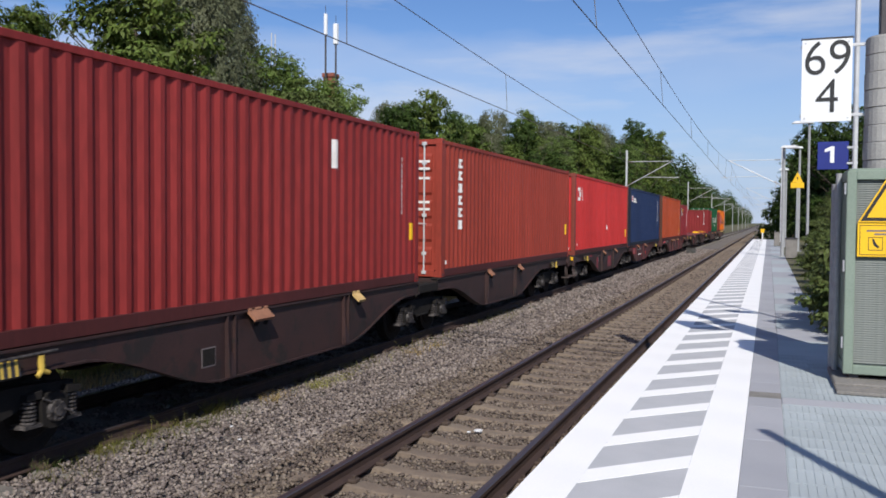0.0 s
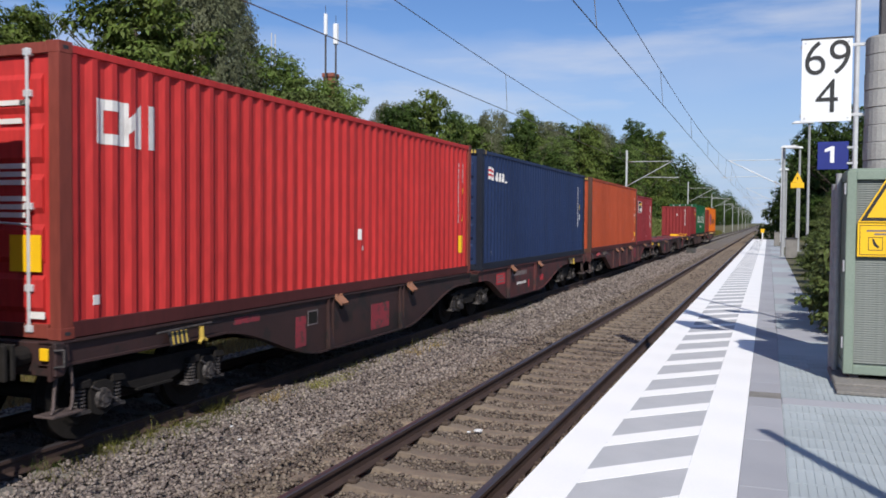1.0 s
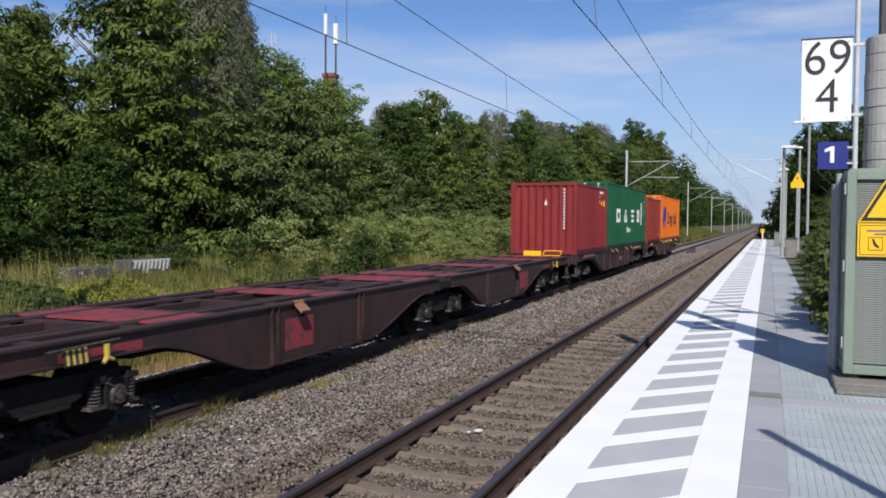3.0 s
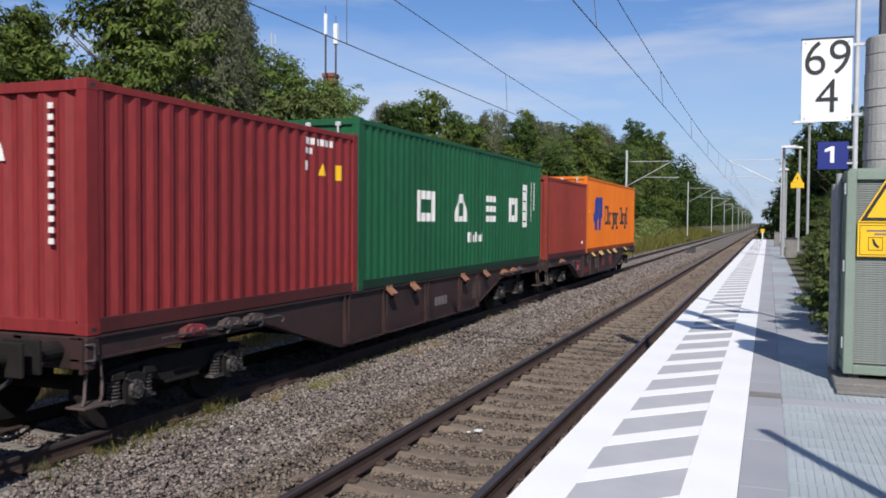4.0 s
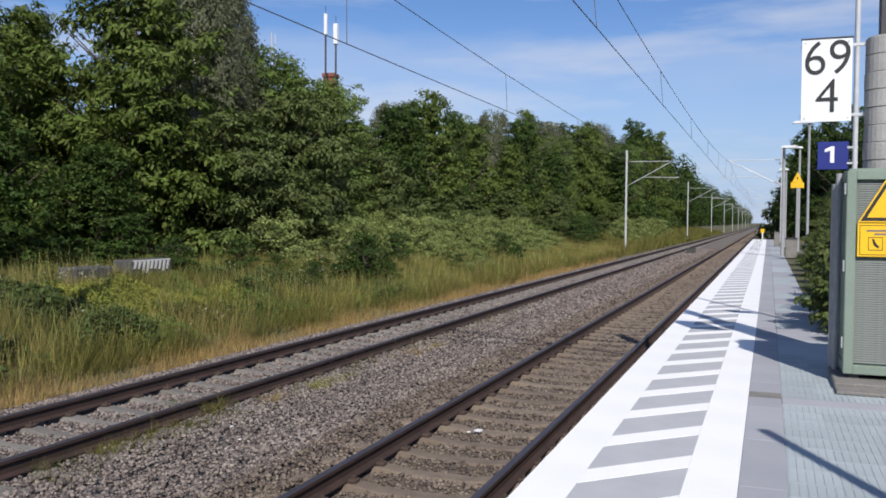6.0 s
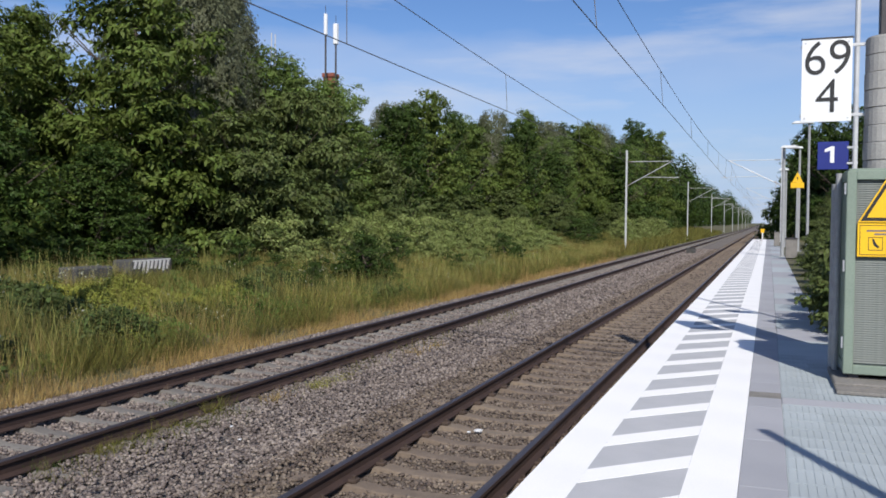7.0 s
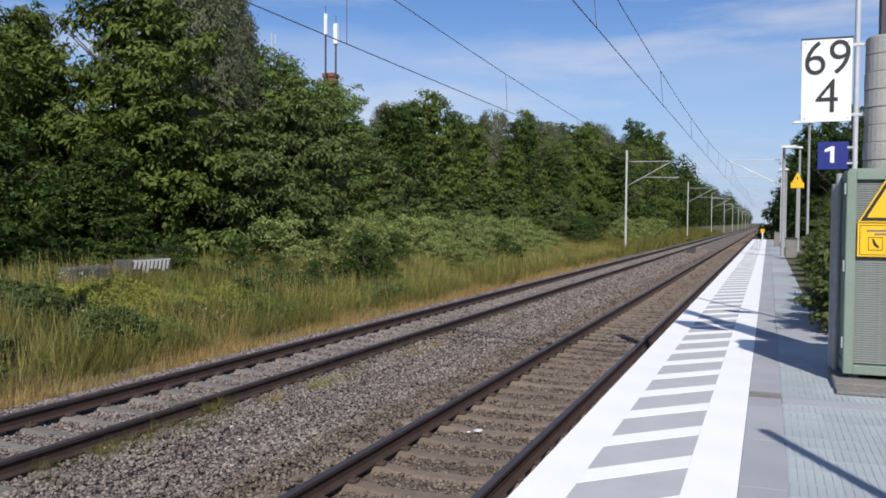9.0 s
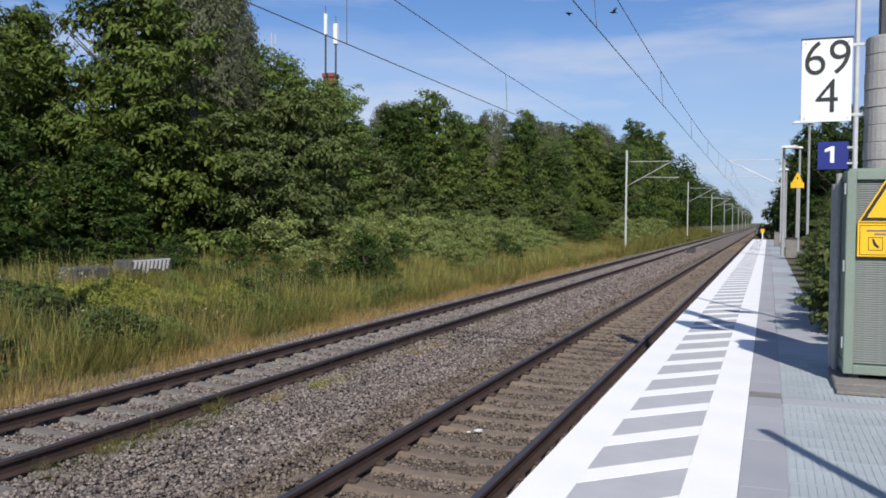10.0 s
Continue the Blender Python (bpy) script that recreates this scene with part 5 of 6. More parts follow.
def herbs(name, n, xr, yr, top, m, label, seed, size):
    """Low broad-leaved weeds in patches."""
    rng = np.random.default_rng(seed)
    x, y = rng.uniform(*xr, n), yr[0] + (yr[1] - yr[0]) * rng.uniform(0, 1, n) ** 1.5
    patch = np.array([noise.noise((a * 0.4, b * 0.4, seed)) + 0.5 * noise.noise((a * 1.3, b * 1.3, seed + 2)) for a, b in zip(x, y)])
    keep = patch > rng.uniform(-0.1, 0.35, n)
    x, y, patch = x[keep], y[keep], patch[keep]
    z = np.array([terrain(a) for a in x]) + top * np.clip(0.35 + patch, 0.2, 1.2) * rng.uniform(0.15, 1, len(x)) ** 0.6
    out = rng.normal(0, 0.5, (len(x), 3)) + np.array([0.2, -0.4, 0.5])
    v, f = leaf_sheet(rng, np.stack([x, y, z], 1), out, size, 0.2, shape=0.5)
    tagged(new(name, fast_mesh(name, v, f, m)), label, "weeds", kind="stuff")


def place(ob, x, y, s=1.0, turn=0.0, sz=None, z=None):
    m = pose(x, y, (terrain(x) if z is None else z) - 0.05, 0, 0, turn) @ Matrix.Diagonal((s, s, sz or s, 1))
    return copy_thing(ob, m)


def make_plants():
    G = "trees behind the railway"
    big = plant("broadleaf_tree", 11, 11.5, 10.0, M["leaf"], "large broadleaf tree with dense bright green foliage", "tree", M["bark"], 0.27, 900, 34, 0.27, 0.06, 0.5, 0.42, 0.68, G)
    big.matrix_basis = pose(-21.6, 25.4, 0.6)
    oak = plant("broadleaf_tree", 12, 10, 8.0, M["leaf_dark"], "dark green broadleaf tree at the edge of the wood", "tree", M["bark"], 0.24, 640, 30, 0.26, 0.05, 0.35, 0.5, 0.6, G)
    oak.matrix_basis = pose(-24.5, 56, 0.6)
    ash = plant("broadleaf_tree", 13, 10.0, 7.0, M["leaf"], "mid green broadleaf tree beside the tracks", "tree", M["bark"], 0.24, 600, 30, 0.26, 0.04, 0.35, 0.5, 0.62, G)
    ash.matrix_basis = pose(-23, 66, 0.6)
    pale = plant("broadleaf_tree", 14, 8.7, 7.5, M["leaf_light"], "yellow-green tree with slender upright shoots", "tree", M["bark"], 0.18, 820, 30, 0.23, 0.03, 0.1, 0.38, 0.55, G)
    pale.matrix_basis = pose(-21.0, 39.0, 0.6)
    shrub = plant("shrub", 15, 6.0, 6.5, M["leaf_shrub"], "broad grey-green shrub at the foot of the trees", "shrub", M["bark"], 0.20, 640, 30, 0.21, 0.03, 0.3, 0.5, 0.6, "shrubs behind the railway")
    shrub.matrix_basis = pose(-19.0, 28.0, 0.6)
    bush = plant("bush", 16, 2.2, 2.4, M["leaf_dark"], "small dark green bush in the tall grass", "bush", M["bark"], 0.10, 170, 26, 0.13, 0.03, 0.3, 0.45, 0.5, "bushes in the grass")
    bush.matrix_basis = pose(-12.7, 26.0, terrain(-12.7) - 0.05)
    low = plant("bramble_bush", 18, 2.0, 3.0, M["leaf_pale"], "low rambling light green bush on the grass bank", "bush", M["bark"], 0.11, 210, 26, 0.17, 0.03, 0.3, 0.5, 0.4, "bushes in the grass")
    low.matrix_basis = pose(-16.6, 27.0, terrain(-16.6) - 0.05)
    bir = birch("birch_tree", 17, 15, 6.5, "tall grey-green birch with hanging twigs", M["leaf_birch"])
    bir.matrix_basis = pose(-26.0, 36.5, 0.6)
    place(bir, -22.6, 30.2, 0.82, 70, 0.88)
    place(bir, -29, 41, 1.05, 160)
    place(bir, -23.2, 32.6, 0.85, 20, 0.86)
    place(bir, -28, 34, 1.05, 250)
    # the large tree group beside the grass bank
    place(big, -24.5, 20.4, 0.70, 130, 0.70)
    place(big, -29.0, 27.5, 0.9, 60, 0.90)
    place(big, -25.6, 24.2, 0.8, 300, 0.84)
    # low dark-leaved copies stand in for deep shade beneath the crowns
    place(oak, -19.5, 17.0, 0.62, 220, 0.52)
    place(oak, -19.8, 21.5, 0.55, 40, 0.42)
    # shrubs and pale trees up to the gap
    for x, y, s, r, sz in ((-19.5, 32.5, 1.0, 50, 1.25), (-20.5, 36.5, 1.05, 140, 1.35), (-17.8, 30.5, 0.62, 20, 0.66), (-18.8, 41, 0.8, 250, 0.9),
                           (-17.2, 44.5, 0.6, 310, 0.55), (-17.5, 52, 0.6, 80, 0.5), (-16.5, 37.5, 0.55, 110, 0.45), (-17.8, 60, 0.7, 10, 0.7)):
        place(shrub, x, y, s, r, sz)
    for x, y, s, r in ((-23.0, 42, 1.12, 90), (-22, 34.5, 1.16, 200), (-24, 48, 0.85, 300), (-23.5, 36.5, 1.1, 20), (-24.5, 39.5, 1.16, 110)):
        place(pale, x, y, s, r)
    # the wood edge that runs along the line
    rng = random.Random(5)
    y = 49.0
    k = 0
    while y < 190:
        h = float(np.interp(y, [49, 66, 97, 116, 190], [8.6, 10.6, 12.0, 14.6, 18.0]))
        src = (oak, ash, oak, pale, ash)[k % 5]
        base = 10.0
        s = h / base * rng.uniform(0.8, 1.22)
        place(src, -22.5 + rng.uniform(-1.8, 1.8) + 0.004 * y, y, h / base * rng.uniform(0.72, 1.05), rng.uniform(0, 360), s)
        if k % 4 == 1:
            place(bir, -25.5 + rng.uniform(-1, 1), y + 3, s * 0.98, rng.uniform(0, 360), h / 15 * 1.12)
        if k % 2 == 0:
            place(shrub, -18.2 + rng.uniform(-0.8, 0.8), y + 2, rng.uniform(0.5, 0.75), rng.uniform(0, 360), rng.uniform(0.45, 0.75))
        y += 5.2 + 0.035 * (y - 49)
        k += 1
    # a second row behind the edge
    for k in range(20):
        y = 56 + k * 7.0
        h = float(np.interp(y, [49, 66, 97, 116, 190], [8.6, 10.6, 12.0, 14.6, 18.0]))
        place((oak, ash)[k % 2], -28.0 + rng.uniform(-1.5, 1.5), y, h / 10 * rng.uniform(0.85, 1.0), rng.uniform(0, 360), h / 10 * rng.uniform(0.92, 1.12))
    rb = random.Random(8)
    for k in range(18):
        place(bush, rb.uniform(-15.5, -11.6), 8.5 + k * 1.1 + rb.uniform(-0.5, 0.5), rb.uniform(0.22, 0.42), rb.uniform(0, 360))
    for k in range(26):
        y = 30 + k * 1.3 + rb.uniform(-0.6, 0.6)
        place(low, -16.2 + rb.uniform(-1.4, 1.2) + max(0, 0.04 * (y - 25)), y, rb.uniform(0.55, 1.05), rb.uniform(0, 360), rb.uniform(0.5, 0.95))
    for x, y, s in ((-12.9, 26.8, 0.9), (-13.1, 43.6, 0.85), (-12.8, 44.9, 0.6), (-12.7, 35.4, 0.5), (-14.5, 33, 0.8), (-15.5, 23, 0.7), (-13.8, 70, 1.0), (-14.2, 67, 1.3), (-15, 78, 1.2), (-16, 20.5, 0.7), (-13.6, 36.5, 0.45)):
        place(bush, x, y, s, x * 50 + y * 31)
    for k in range(34):
        y = 23 + k * 0.9 + rb.uniform(-0.6, 0.6)
        x = rb.uniform(-17.5, -12.2)
        # nearer than 29 m only dark bushes: the shade there is put into leaf colour
        place((bush, low, low)[k % 3] if y > 29 else bush, x, y, rb.uniform(0.28, 0.62), rb.uniform(0, 360), rb.uniform(0.3, 0.6))
    for k in range(40):
        y = 31 + k * 0.75 + rb.uniform(-0.6, 0.6)
        place(low, rb.uniform(-17.6, -15.4), y, rb.uniform(0.7, 1.15), rb.uniform(0, 360), rb.uniform(0.65, 1.2))
    for x, y, s in ((-13.8, 88, 1.2), (-14.2, 94, 1.4), (-14.0, 101, 1.1), (-14.5, 112, 1.4), (-14.6, 125, 1.3)):
        place(low, x, y, s, x * 70 + y * 17)
    # distant woods on both sides, as one body each
    for nm, x0, dx, ys, hh, seed in (("distant_woods", -22.0, 16, (185, 1300), 19.0, 3), ("distant_woods", 7.5, 16, (170, 1300), 10.0, 4), ("distant_woods", -36.0, 16, (-10, 190), 9.0, 5)):
        rng2 = np.random.default_rng(seed)
        P, O = [], []
        y = ys[0]
        while y < ys[1]:
            n = int(max(700, 2600 - abs(y) * 2.2))
            h = hh * rng2.uniform(0.75, 1.15)
            side = -1 if x0 < 0 else 1
            c = np.array([x0 + side * rng2.uniform(0, 8), y, 0.5])
            d = rng2.normal(size=(n, 3))
            d /= np.linalg.norm(d, axis=1, keepdims=True)
            p = c + d * np.array([5.0, 5.0, h * 0.5]) * rng2.uniform(0.55, 1.05, (n, 1)) + np.array([0, 0, h * 0.5])
            p[:, 2] = np.maximum(p[:, 2], 0.2)
            P.append(p)
            O.append(d)
            y += 6 + max(0, y) * 0.016
        P, O = np.concatenate(P), np.concatenate(O)
        v, f = leaf_sheet(rng2, P, O, 0.8, 0.2, shape=0.7)
        ob = new(nm, fast_mesh(nm, v, f, M["leaf_dark"]))
        tagged(ob, "distant dark green woods along the railway line", "woods", kind="stuff")
    # trees, bushes and hedge behind the platform
    for x, y, s, r in ((5.2, 92, 1.26, 20), (7.4, 84, 1.26, 90), (4.4, 104, 1.3, 200), (3.6, 112, 1.2, 45), (3.4, 140, 1.25, 75), (9.0, 74, 0.95, 300), (4.0, 128, 1.1, 140), (10.5, 60, 0.85, 60), (4.4, 150, 1.15, 10), (6.6, 98, 1.1, 250), (5.6, 116, 1.12, 330), (4.8, 180, 1.2, 80), (5.0, 215, 1.2, 190)):
        place(oak, x, y, s * 0.92, r, s, 0.5)
    for x, y, s in ((3.0, 36, 0.55), (3.6, 30, 0.6), (3.2, 44, 0.5), (3.4, 52, 0.5), (3.4, 24, 0.55), (3.8, 62, 0.6)):
        place(shrub, x, y, s * 0.8, x * 91 + y * 13, s, 0.7)
    hedge = plant("hedge_plant", 21, 1.5, 1.1, M["leaf_shrub"], "leafy green hedge plant spilling over the platform", "hedge", M["bark"], 0.085, 240, 26, 0.085, 0.05, 0.5, 0.6, 0.25, "hedge plants behind the platform")
    hedge.matrix_basis = pose(1.08, 13.4, PZ)
    for x, y, s, r, sz in ((1.2, 14.6, 1.0, 60, 1.0), (1.3, 16.0, 1.05, 130, 1.0), (1.35, 17.6, 1.05, 200, 0.95), (1.45, 19.4, 1.0, 250, 0.9), (1.5, 21.5, 1.0, 20, 0.85), (1.6, 24, 1.0, 80, 0.9),
                           (1.02, 12.3, 0.5, 330, 0.42), (1.5, 27, 1.0, 170, 0.9), (1.6, 30, 1.05, 10, 0.9), (1.6, 34, 1.05, 100, 0.9)):
        place(hedge, x, y, s, r, sz, PZ)
    # grasses
    blades("tall_grass", 280000, (-18.5, -10.5), (6.5, 80), (0.20, 0.62), M["grass"], "tall yellow-green meadow grass on the bank", 31, 0.0050, 0.45)
    blades("straw_grass", 26000, (-17.5, -10.4), (6.5, 80), (0.3, 0.85), M["grass_dry"], "pale straw stalks in the meadow grass", 36, 0.003, 0.25)
    herbs("broadleaf_weeds", 120000, (-18.0, -10.9), (6.5, 60), 0.70, M["herb"], "broad-leaved green weeds among the grass", 37, 0.075)
    herbs("yellow_weeds", 26000, (-14.8, -12.6), (14.0, 19.0), 0.80, M["weed_yellow"], "yellow-green flowering weeds in the meadow grass", 45, 0.06)
    herbs("yellow_weeds", 60000, (-17.0, -10.9), (8.0, 60.0), 0.55, M["weed_yellow"], "yellow-green flowering weeds in the meadow grass", 46, 0.05)
    herbs("nettle_patch", 40000, (-13.4, -11.3), (8.5, 14.0), 0.85, M["nettle"], "dark green broad-leaved weeds in dense patches", 47, 0.09)
    herbs("nettle_patch", 110000, (-16.5, -11.0), (6.5, 26), 0.7, M["nettle"], "dark green broad-leaved weeds in dense patches", 44, 0.12)
    blades("seed_heads", 20000, (-17.5, -10.8), (7.0, 70), (0.5, 0.95), M["seed"], "yellowish flowering grass stalks on the bank", 38, 0.006, 0.2)
    blades("block_grass", 17000, (-15.6, -14.2), (13.5, 23.5), (0.35, 0.62), M["grass"], "tall grass in front of the concrete blocks", 40, 0.006, 0.25)
    herbs("pale_flowers", 9000, (-17.0, -11.5), (7, 55), 0.85, M["umbel"], "small pale flower heads in the meadow grass", 39, 0.055)
    blades("tall_grass_far", 30000, (-18.5, -10.4), (70, 220), (0.4, 0.9), M["grass"], "tall meadow grass beside the distant track", 35, 0.012)
    blades("dry_grass", 26000, (-10.9, -9.75), (6.5, 60), (0.08, 0.30), M["grass_dry"], "dry straw-coloured grass along the ballast edge", 32, 0.005)
    blades("sparse_weeds", 900, (-6.62, -6.1), (6.2, 24), (0.10, 0.28), M["grass"], "sparse weeds growing in the ballast", 33, 0.0035, 0.4)
    for k, (x, y, dx, dy, n, lo, hi, m) in enumerate(((-6.62, 7.9, 0.16, 0.75, 1500, 0.05, 0.17, "grass"), (-6.72, 9.4, 0.16, 0.22, 260, 0.10, 0.30, "grass"), (-6.50, 9.0, 0.2, 0.5, 380, 0.04, 0.14, "grass"),
                                                      (-6.40, 10.4, 0.13, 0.25, 330, 0.06, 0.24, "grass_dry"), (-6.28, 12.2, 0.14, 0.95, 900, 0.04, 0.15, "seed"), (-6.45, 11.3, 0.12, 0.5, 320, 0.05, 0.16, "grass"),
                                                      (-6.82, 6.8, 0.16, 0.35, 420, 0.05, 0.2, "nettle"), (-6.2, 15.5, 0.12, 0.8, 420, 0.05, 0.16, "grass_dry"), (-7.5, 9.7, 0.18, 0.25, 260, 0.04, 0.12, "nettle"))):
        blades("ballast_weeds", n, (x - dx, x + dx), (y - dy, y + dy), (lo, hi), M[m], "tuft of weeds growing in the ballast", 60 + k, 0.005, 0.5)
    blades("platform_weeds", 8000, (2.4, 4.2), (21, 86), (0.5, 1.0), M["grass"], "grass behind the platform hedge", 34, 0.008)


# ---- overhead line ----
def catenary_mast(x, y, xc, side, steel):
    """A mast with its cantilever over the track at xc; side is -1 when the mast stands to the left of the track."""
    ob = thing("catenary_mast", "slender galvanised catenary mast with a cantilever arm over the track", "catenary mast", "masts of the overhead line", pose(x, y, 0))
    z0 = -0.6 if side < 0 else PZ - 0.06
    g = Geo()
    for d in (-0.11, 0.11):
        g.box(-0.06, 0.06, d - 0.028, d + 0.028, z0, 8.3, 0.008)
    for k in range(12):
        z = z0 + 0.5 + k * 0.62
        g.box(-0.05, 0.05, -0.1, 0.1, z, z + 0.08)
    part("post", g, steel, ob)
    reach = xc - x
    s = 1 if reach > 0 else -1
    a = Geo().tube((0.1 * s, 0, 7.35), (reach + 0.1 * s, 0, 7.35), 0.028, n=8)
    part("top_tube", a, steel, ob)
    b = Geo().tube((0.1 * s, 0, 5.35), (reach, 0, 7.3), 0.034, n=8)
    part("bracket_tube", b, steel, ob)
    c = Geo().tube((reach * 0.42, 0, 6.05), (reach + 0.65 * s, 0, 6.0), 0.024, n=8)
    part("registration_tube", c, steel, ob)
    d = Geo().tube((reach + 0.45 * s, 0, 5.98), (reach - 0.3 * s, 0, 5.74), 0.014, n=6)
    part("steady_arm", d, steel, ob)
    for z0i, z1i, f in ((7.35, 7.35, 0.18), (5.35, 5.35, 0.18)):
        e = Geo()
        for k in range(6):
            t = 0.16 + k * 0.07
            zz = 7.35 if z0i > 7 else 5.35 + (7.3 - 5.35) * (t / abs(reach))
            e.tube((t * s, 0, zz), ((t + 0.025) * s, 0, zz), 0.07, n=10)
        part("insulator", e, M["insul"], ob)
    return ob


def span_wires(xc, stations, z_contact, z_mess, sag):
    for nm, z, lab in (("contact_wire", z_contact, "thin dark contact wire over the track"), ("catenary_wire", None, "sagging dark catenary wire over the contact wire")):
        cu = bpy.data.curves.new(nm, "CURVE")
        cu.dimensions = "3D"
        cu.bevel_depth = 0.010
        cu.bevel_resolution = 1
        for (y0, o0), (y1, o1) in zip(stations, stations[1:]):
            sp = cu.splines.new("POLY")
            n = 17
            sp.points.add(n - 1)
            for i in range(n):
                t = i / (n - 1)
                zz = z if z else z_mess - sag * 4 * t * (1 - t)
                sp.points[i].co = (xc + (o0 + (o1 - o0) * t if z else 0), y0 + (y1 - y0) * t, zz, 1)
        cu.materials.append(M["wire"])
        tagged(new(nm, cu), lab, "overhead wire", "overhead wires")
    g = Geo()
    for (y0, o0), (y1, o1) in zip(stations[:4], stations[1:5]):
        n = max(3, int((y1 - y0) / 9.5))
        for i in range(n):
            t = (i + 0.5) / n
            zz = z_mess - sag * 4 * t * (1 - t)
            x = xc + o0 + (o1 - o0) * t
            g.tube((x, y0 + (y1 - y0) * t, z_contact), (xc, y0 + (y1 - y0) * t, zz), 0.008, n=5)
    ob = part("dropper_wires", g, M["wire"])
    tagged(ob, "thin vertical dropper wires of the overhead line", "overhead wire", kind="stuff")


def make_overhead():
    ys = [9.5, 73.0, 132.0, 189.0, 244.0, 302.0, 360.0, 418.0, 476.0, 534.0]
    for i, y in enumerate(ys):
        catenary_mast(-11.2, y, XF, -1, M["galv"])
        if i:
            catenary_mast(0.92, y + 0.5, XN, 1, M["galv"])
    far = [(-48.0, 0.2)] + [(y, (-0.02, 0.3)[i % 2]) for i, y in enumerate(ys)]
    span_wires(XF, far, 5.68, 7.35, 0.72)
    near = [(-48.0, 0.2)] + [(y + 0.5, (0.15, -0.12)[i % 2]) for i, y in enumerate(ys)]
    span_wires(XN, near, 5.75, 7.28, 0.72)


# ---- things on the platform ----
def text_mesh(body, size, m, bold=0.0):
    cu = bpy.data.curves.new("text", "FONT")
    cu.body = body
    cu.size = size
    cu.align_x, cu.align_y = "CENTER", "CENTER"
    cu.extrude = 0.002
    cu.offset = bold
    tmp = new("text", cu)
    dg = bpy.context.evaluated_depsgraph_get()
    me = bpy.data.meshes.new_from_object(tmp.evaluated_get(dg))
    bpy.data.objects.remove(tmp)
    me.materials.clear()
    me.materials.append(m)
    return me


FACE = pose(0, 0, 0, 90, 0, 0)     # from the text's plane to one that looks along -y


def make_km_mast():
    ob = thing("clad_mast", "steel catenary mast in a sleeve of grey concrete rings", "catenary mast", at=pose(1.17, 10.3, PZ))
    g = Geo()
    for k in range(19):
        z = 0.02 + k * 0.186
        r = 0.232 + 0.004 * math.sin(k * 1.7)
        g2 = Geo().tube((0, 0, z), (0, 0, z + 0.172), r, r, n=28)
        g2.tube((0, 0, z + 0.172), (0, 0, z + 0.180), r, r - 0.012, n=28)
        g2.tube((0, 0, z + 0.178), (0, 0, z + 0.188), r - 0.014, r - 0.014, n=28)
        part("sleeve_ring", g2, M["concrete"], ob)
    g = Geo()
    g.box(-0.10, -0.035, -0.09, 0.09, 0, 7.6, 0.008).box(0.035, 0.10, -0.09, 0.09, 0, 7.6, 0.008)
    for k in range(9):
        g.box(-0.04, 0.04, -0.02, 0.02, 3.7 + k * 0.45, 3.78 + k * 0.45)
    part("post", g, M["dark_steel"], ob)
    reach = XN - 1.17
    for nm, p, q, r in (("top_tube", (-0.1, 0, 6.6), (reach, 0, 6.6), 0.028), ("bracket_tube", (-0.1, 0, 4.6), (reach, 0, 6.55), 0.034),
                        ("registration_tube", (reach * 0.42, 0, 5.3), (reach - 0.6, 0, 5.25), 0.024)):
        part(nm, Geo().tube(p, q, r, n=8), M["galv"], ob)
    for z in (3.47, 2.72):
        g = Geo().box(-0.87, -0.2, -0.02, 0.0, z + 0.01, z + 0.045, 0.004)
        part("sign_bracket", g, M["galv"], ob)
    s = thing("kilometre_sign", "white kilometre board with black figures on the mast", "sign", at=pose(0.56, 10.27, 3.885))
    part("board", Geo().box(-0.252, 0.252, -0.006, 0.006, -0.447, 0.447, 0.004), M["sign_white"], s)
    for ch, x in (("6", -0.118), ("9", 0.130)):
        part("figure", text_mesh(ch, 0.53, M["black"], -0.003), None, s, at=pose(x, -0.009, 0.225) @ FACE @ Matrix.Diagonal((0.94, 1.0, 1, 1)))
    part("figure", text_mesh("4", 0.53, M["black"], -0.003), None, s, at=pose(0.01, -0.009, -0.19) @ FACE @ Matrix.Diagonal((0.94, 1.0, 1, 1)))
    for x in (-0.215, 0.215):
        for z in (-0.41, 0.41):
            part("rivet", Geo().tube((x, -0.006, z), (x, -0.011, z), 0.012, n=8), M["galv"], s)
    part("top_angle", Geo().box(-0.26, 0.262, -0.014, 0.03, 0.447, 0.463, 0.003), M["dark_steel"], s)


def make_number_post():
    ob = thing("sign_post", "thin galvanised post with a blue platform number sign", "post", at=pose(1.11, 13.3, PZ))
    part("post", Geo().tube((0, 0, 0), (0, 0, 6.2), 0.036, n=12), M["galv"], ob)
    b = part("number_board", Geo().box(-0.48, -0.08, -0.012, 0.012, 2.33, 2.72, 0.004), M["sign_blue"], ob, "blue board with a white platform number")
    one = [(-0.315, 2.425), (-0.262, 2.425), (-0.262, 2.655), (-0.305, 2.655), (-0.385, 2.615), (-0.385, 2.572), (-0.315, 2.60)]
    part("number", Geo().prism(one, "y", -0.017, -0.012), M["sign_white"], b)
    for z in (2.40, 2.62):
        part("clamp", Geo().box(-0.1, 0.04, -0.025, 0.025, z, z + 0.03, 0.004), M["galv"], ob)


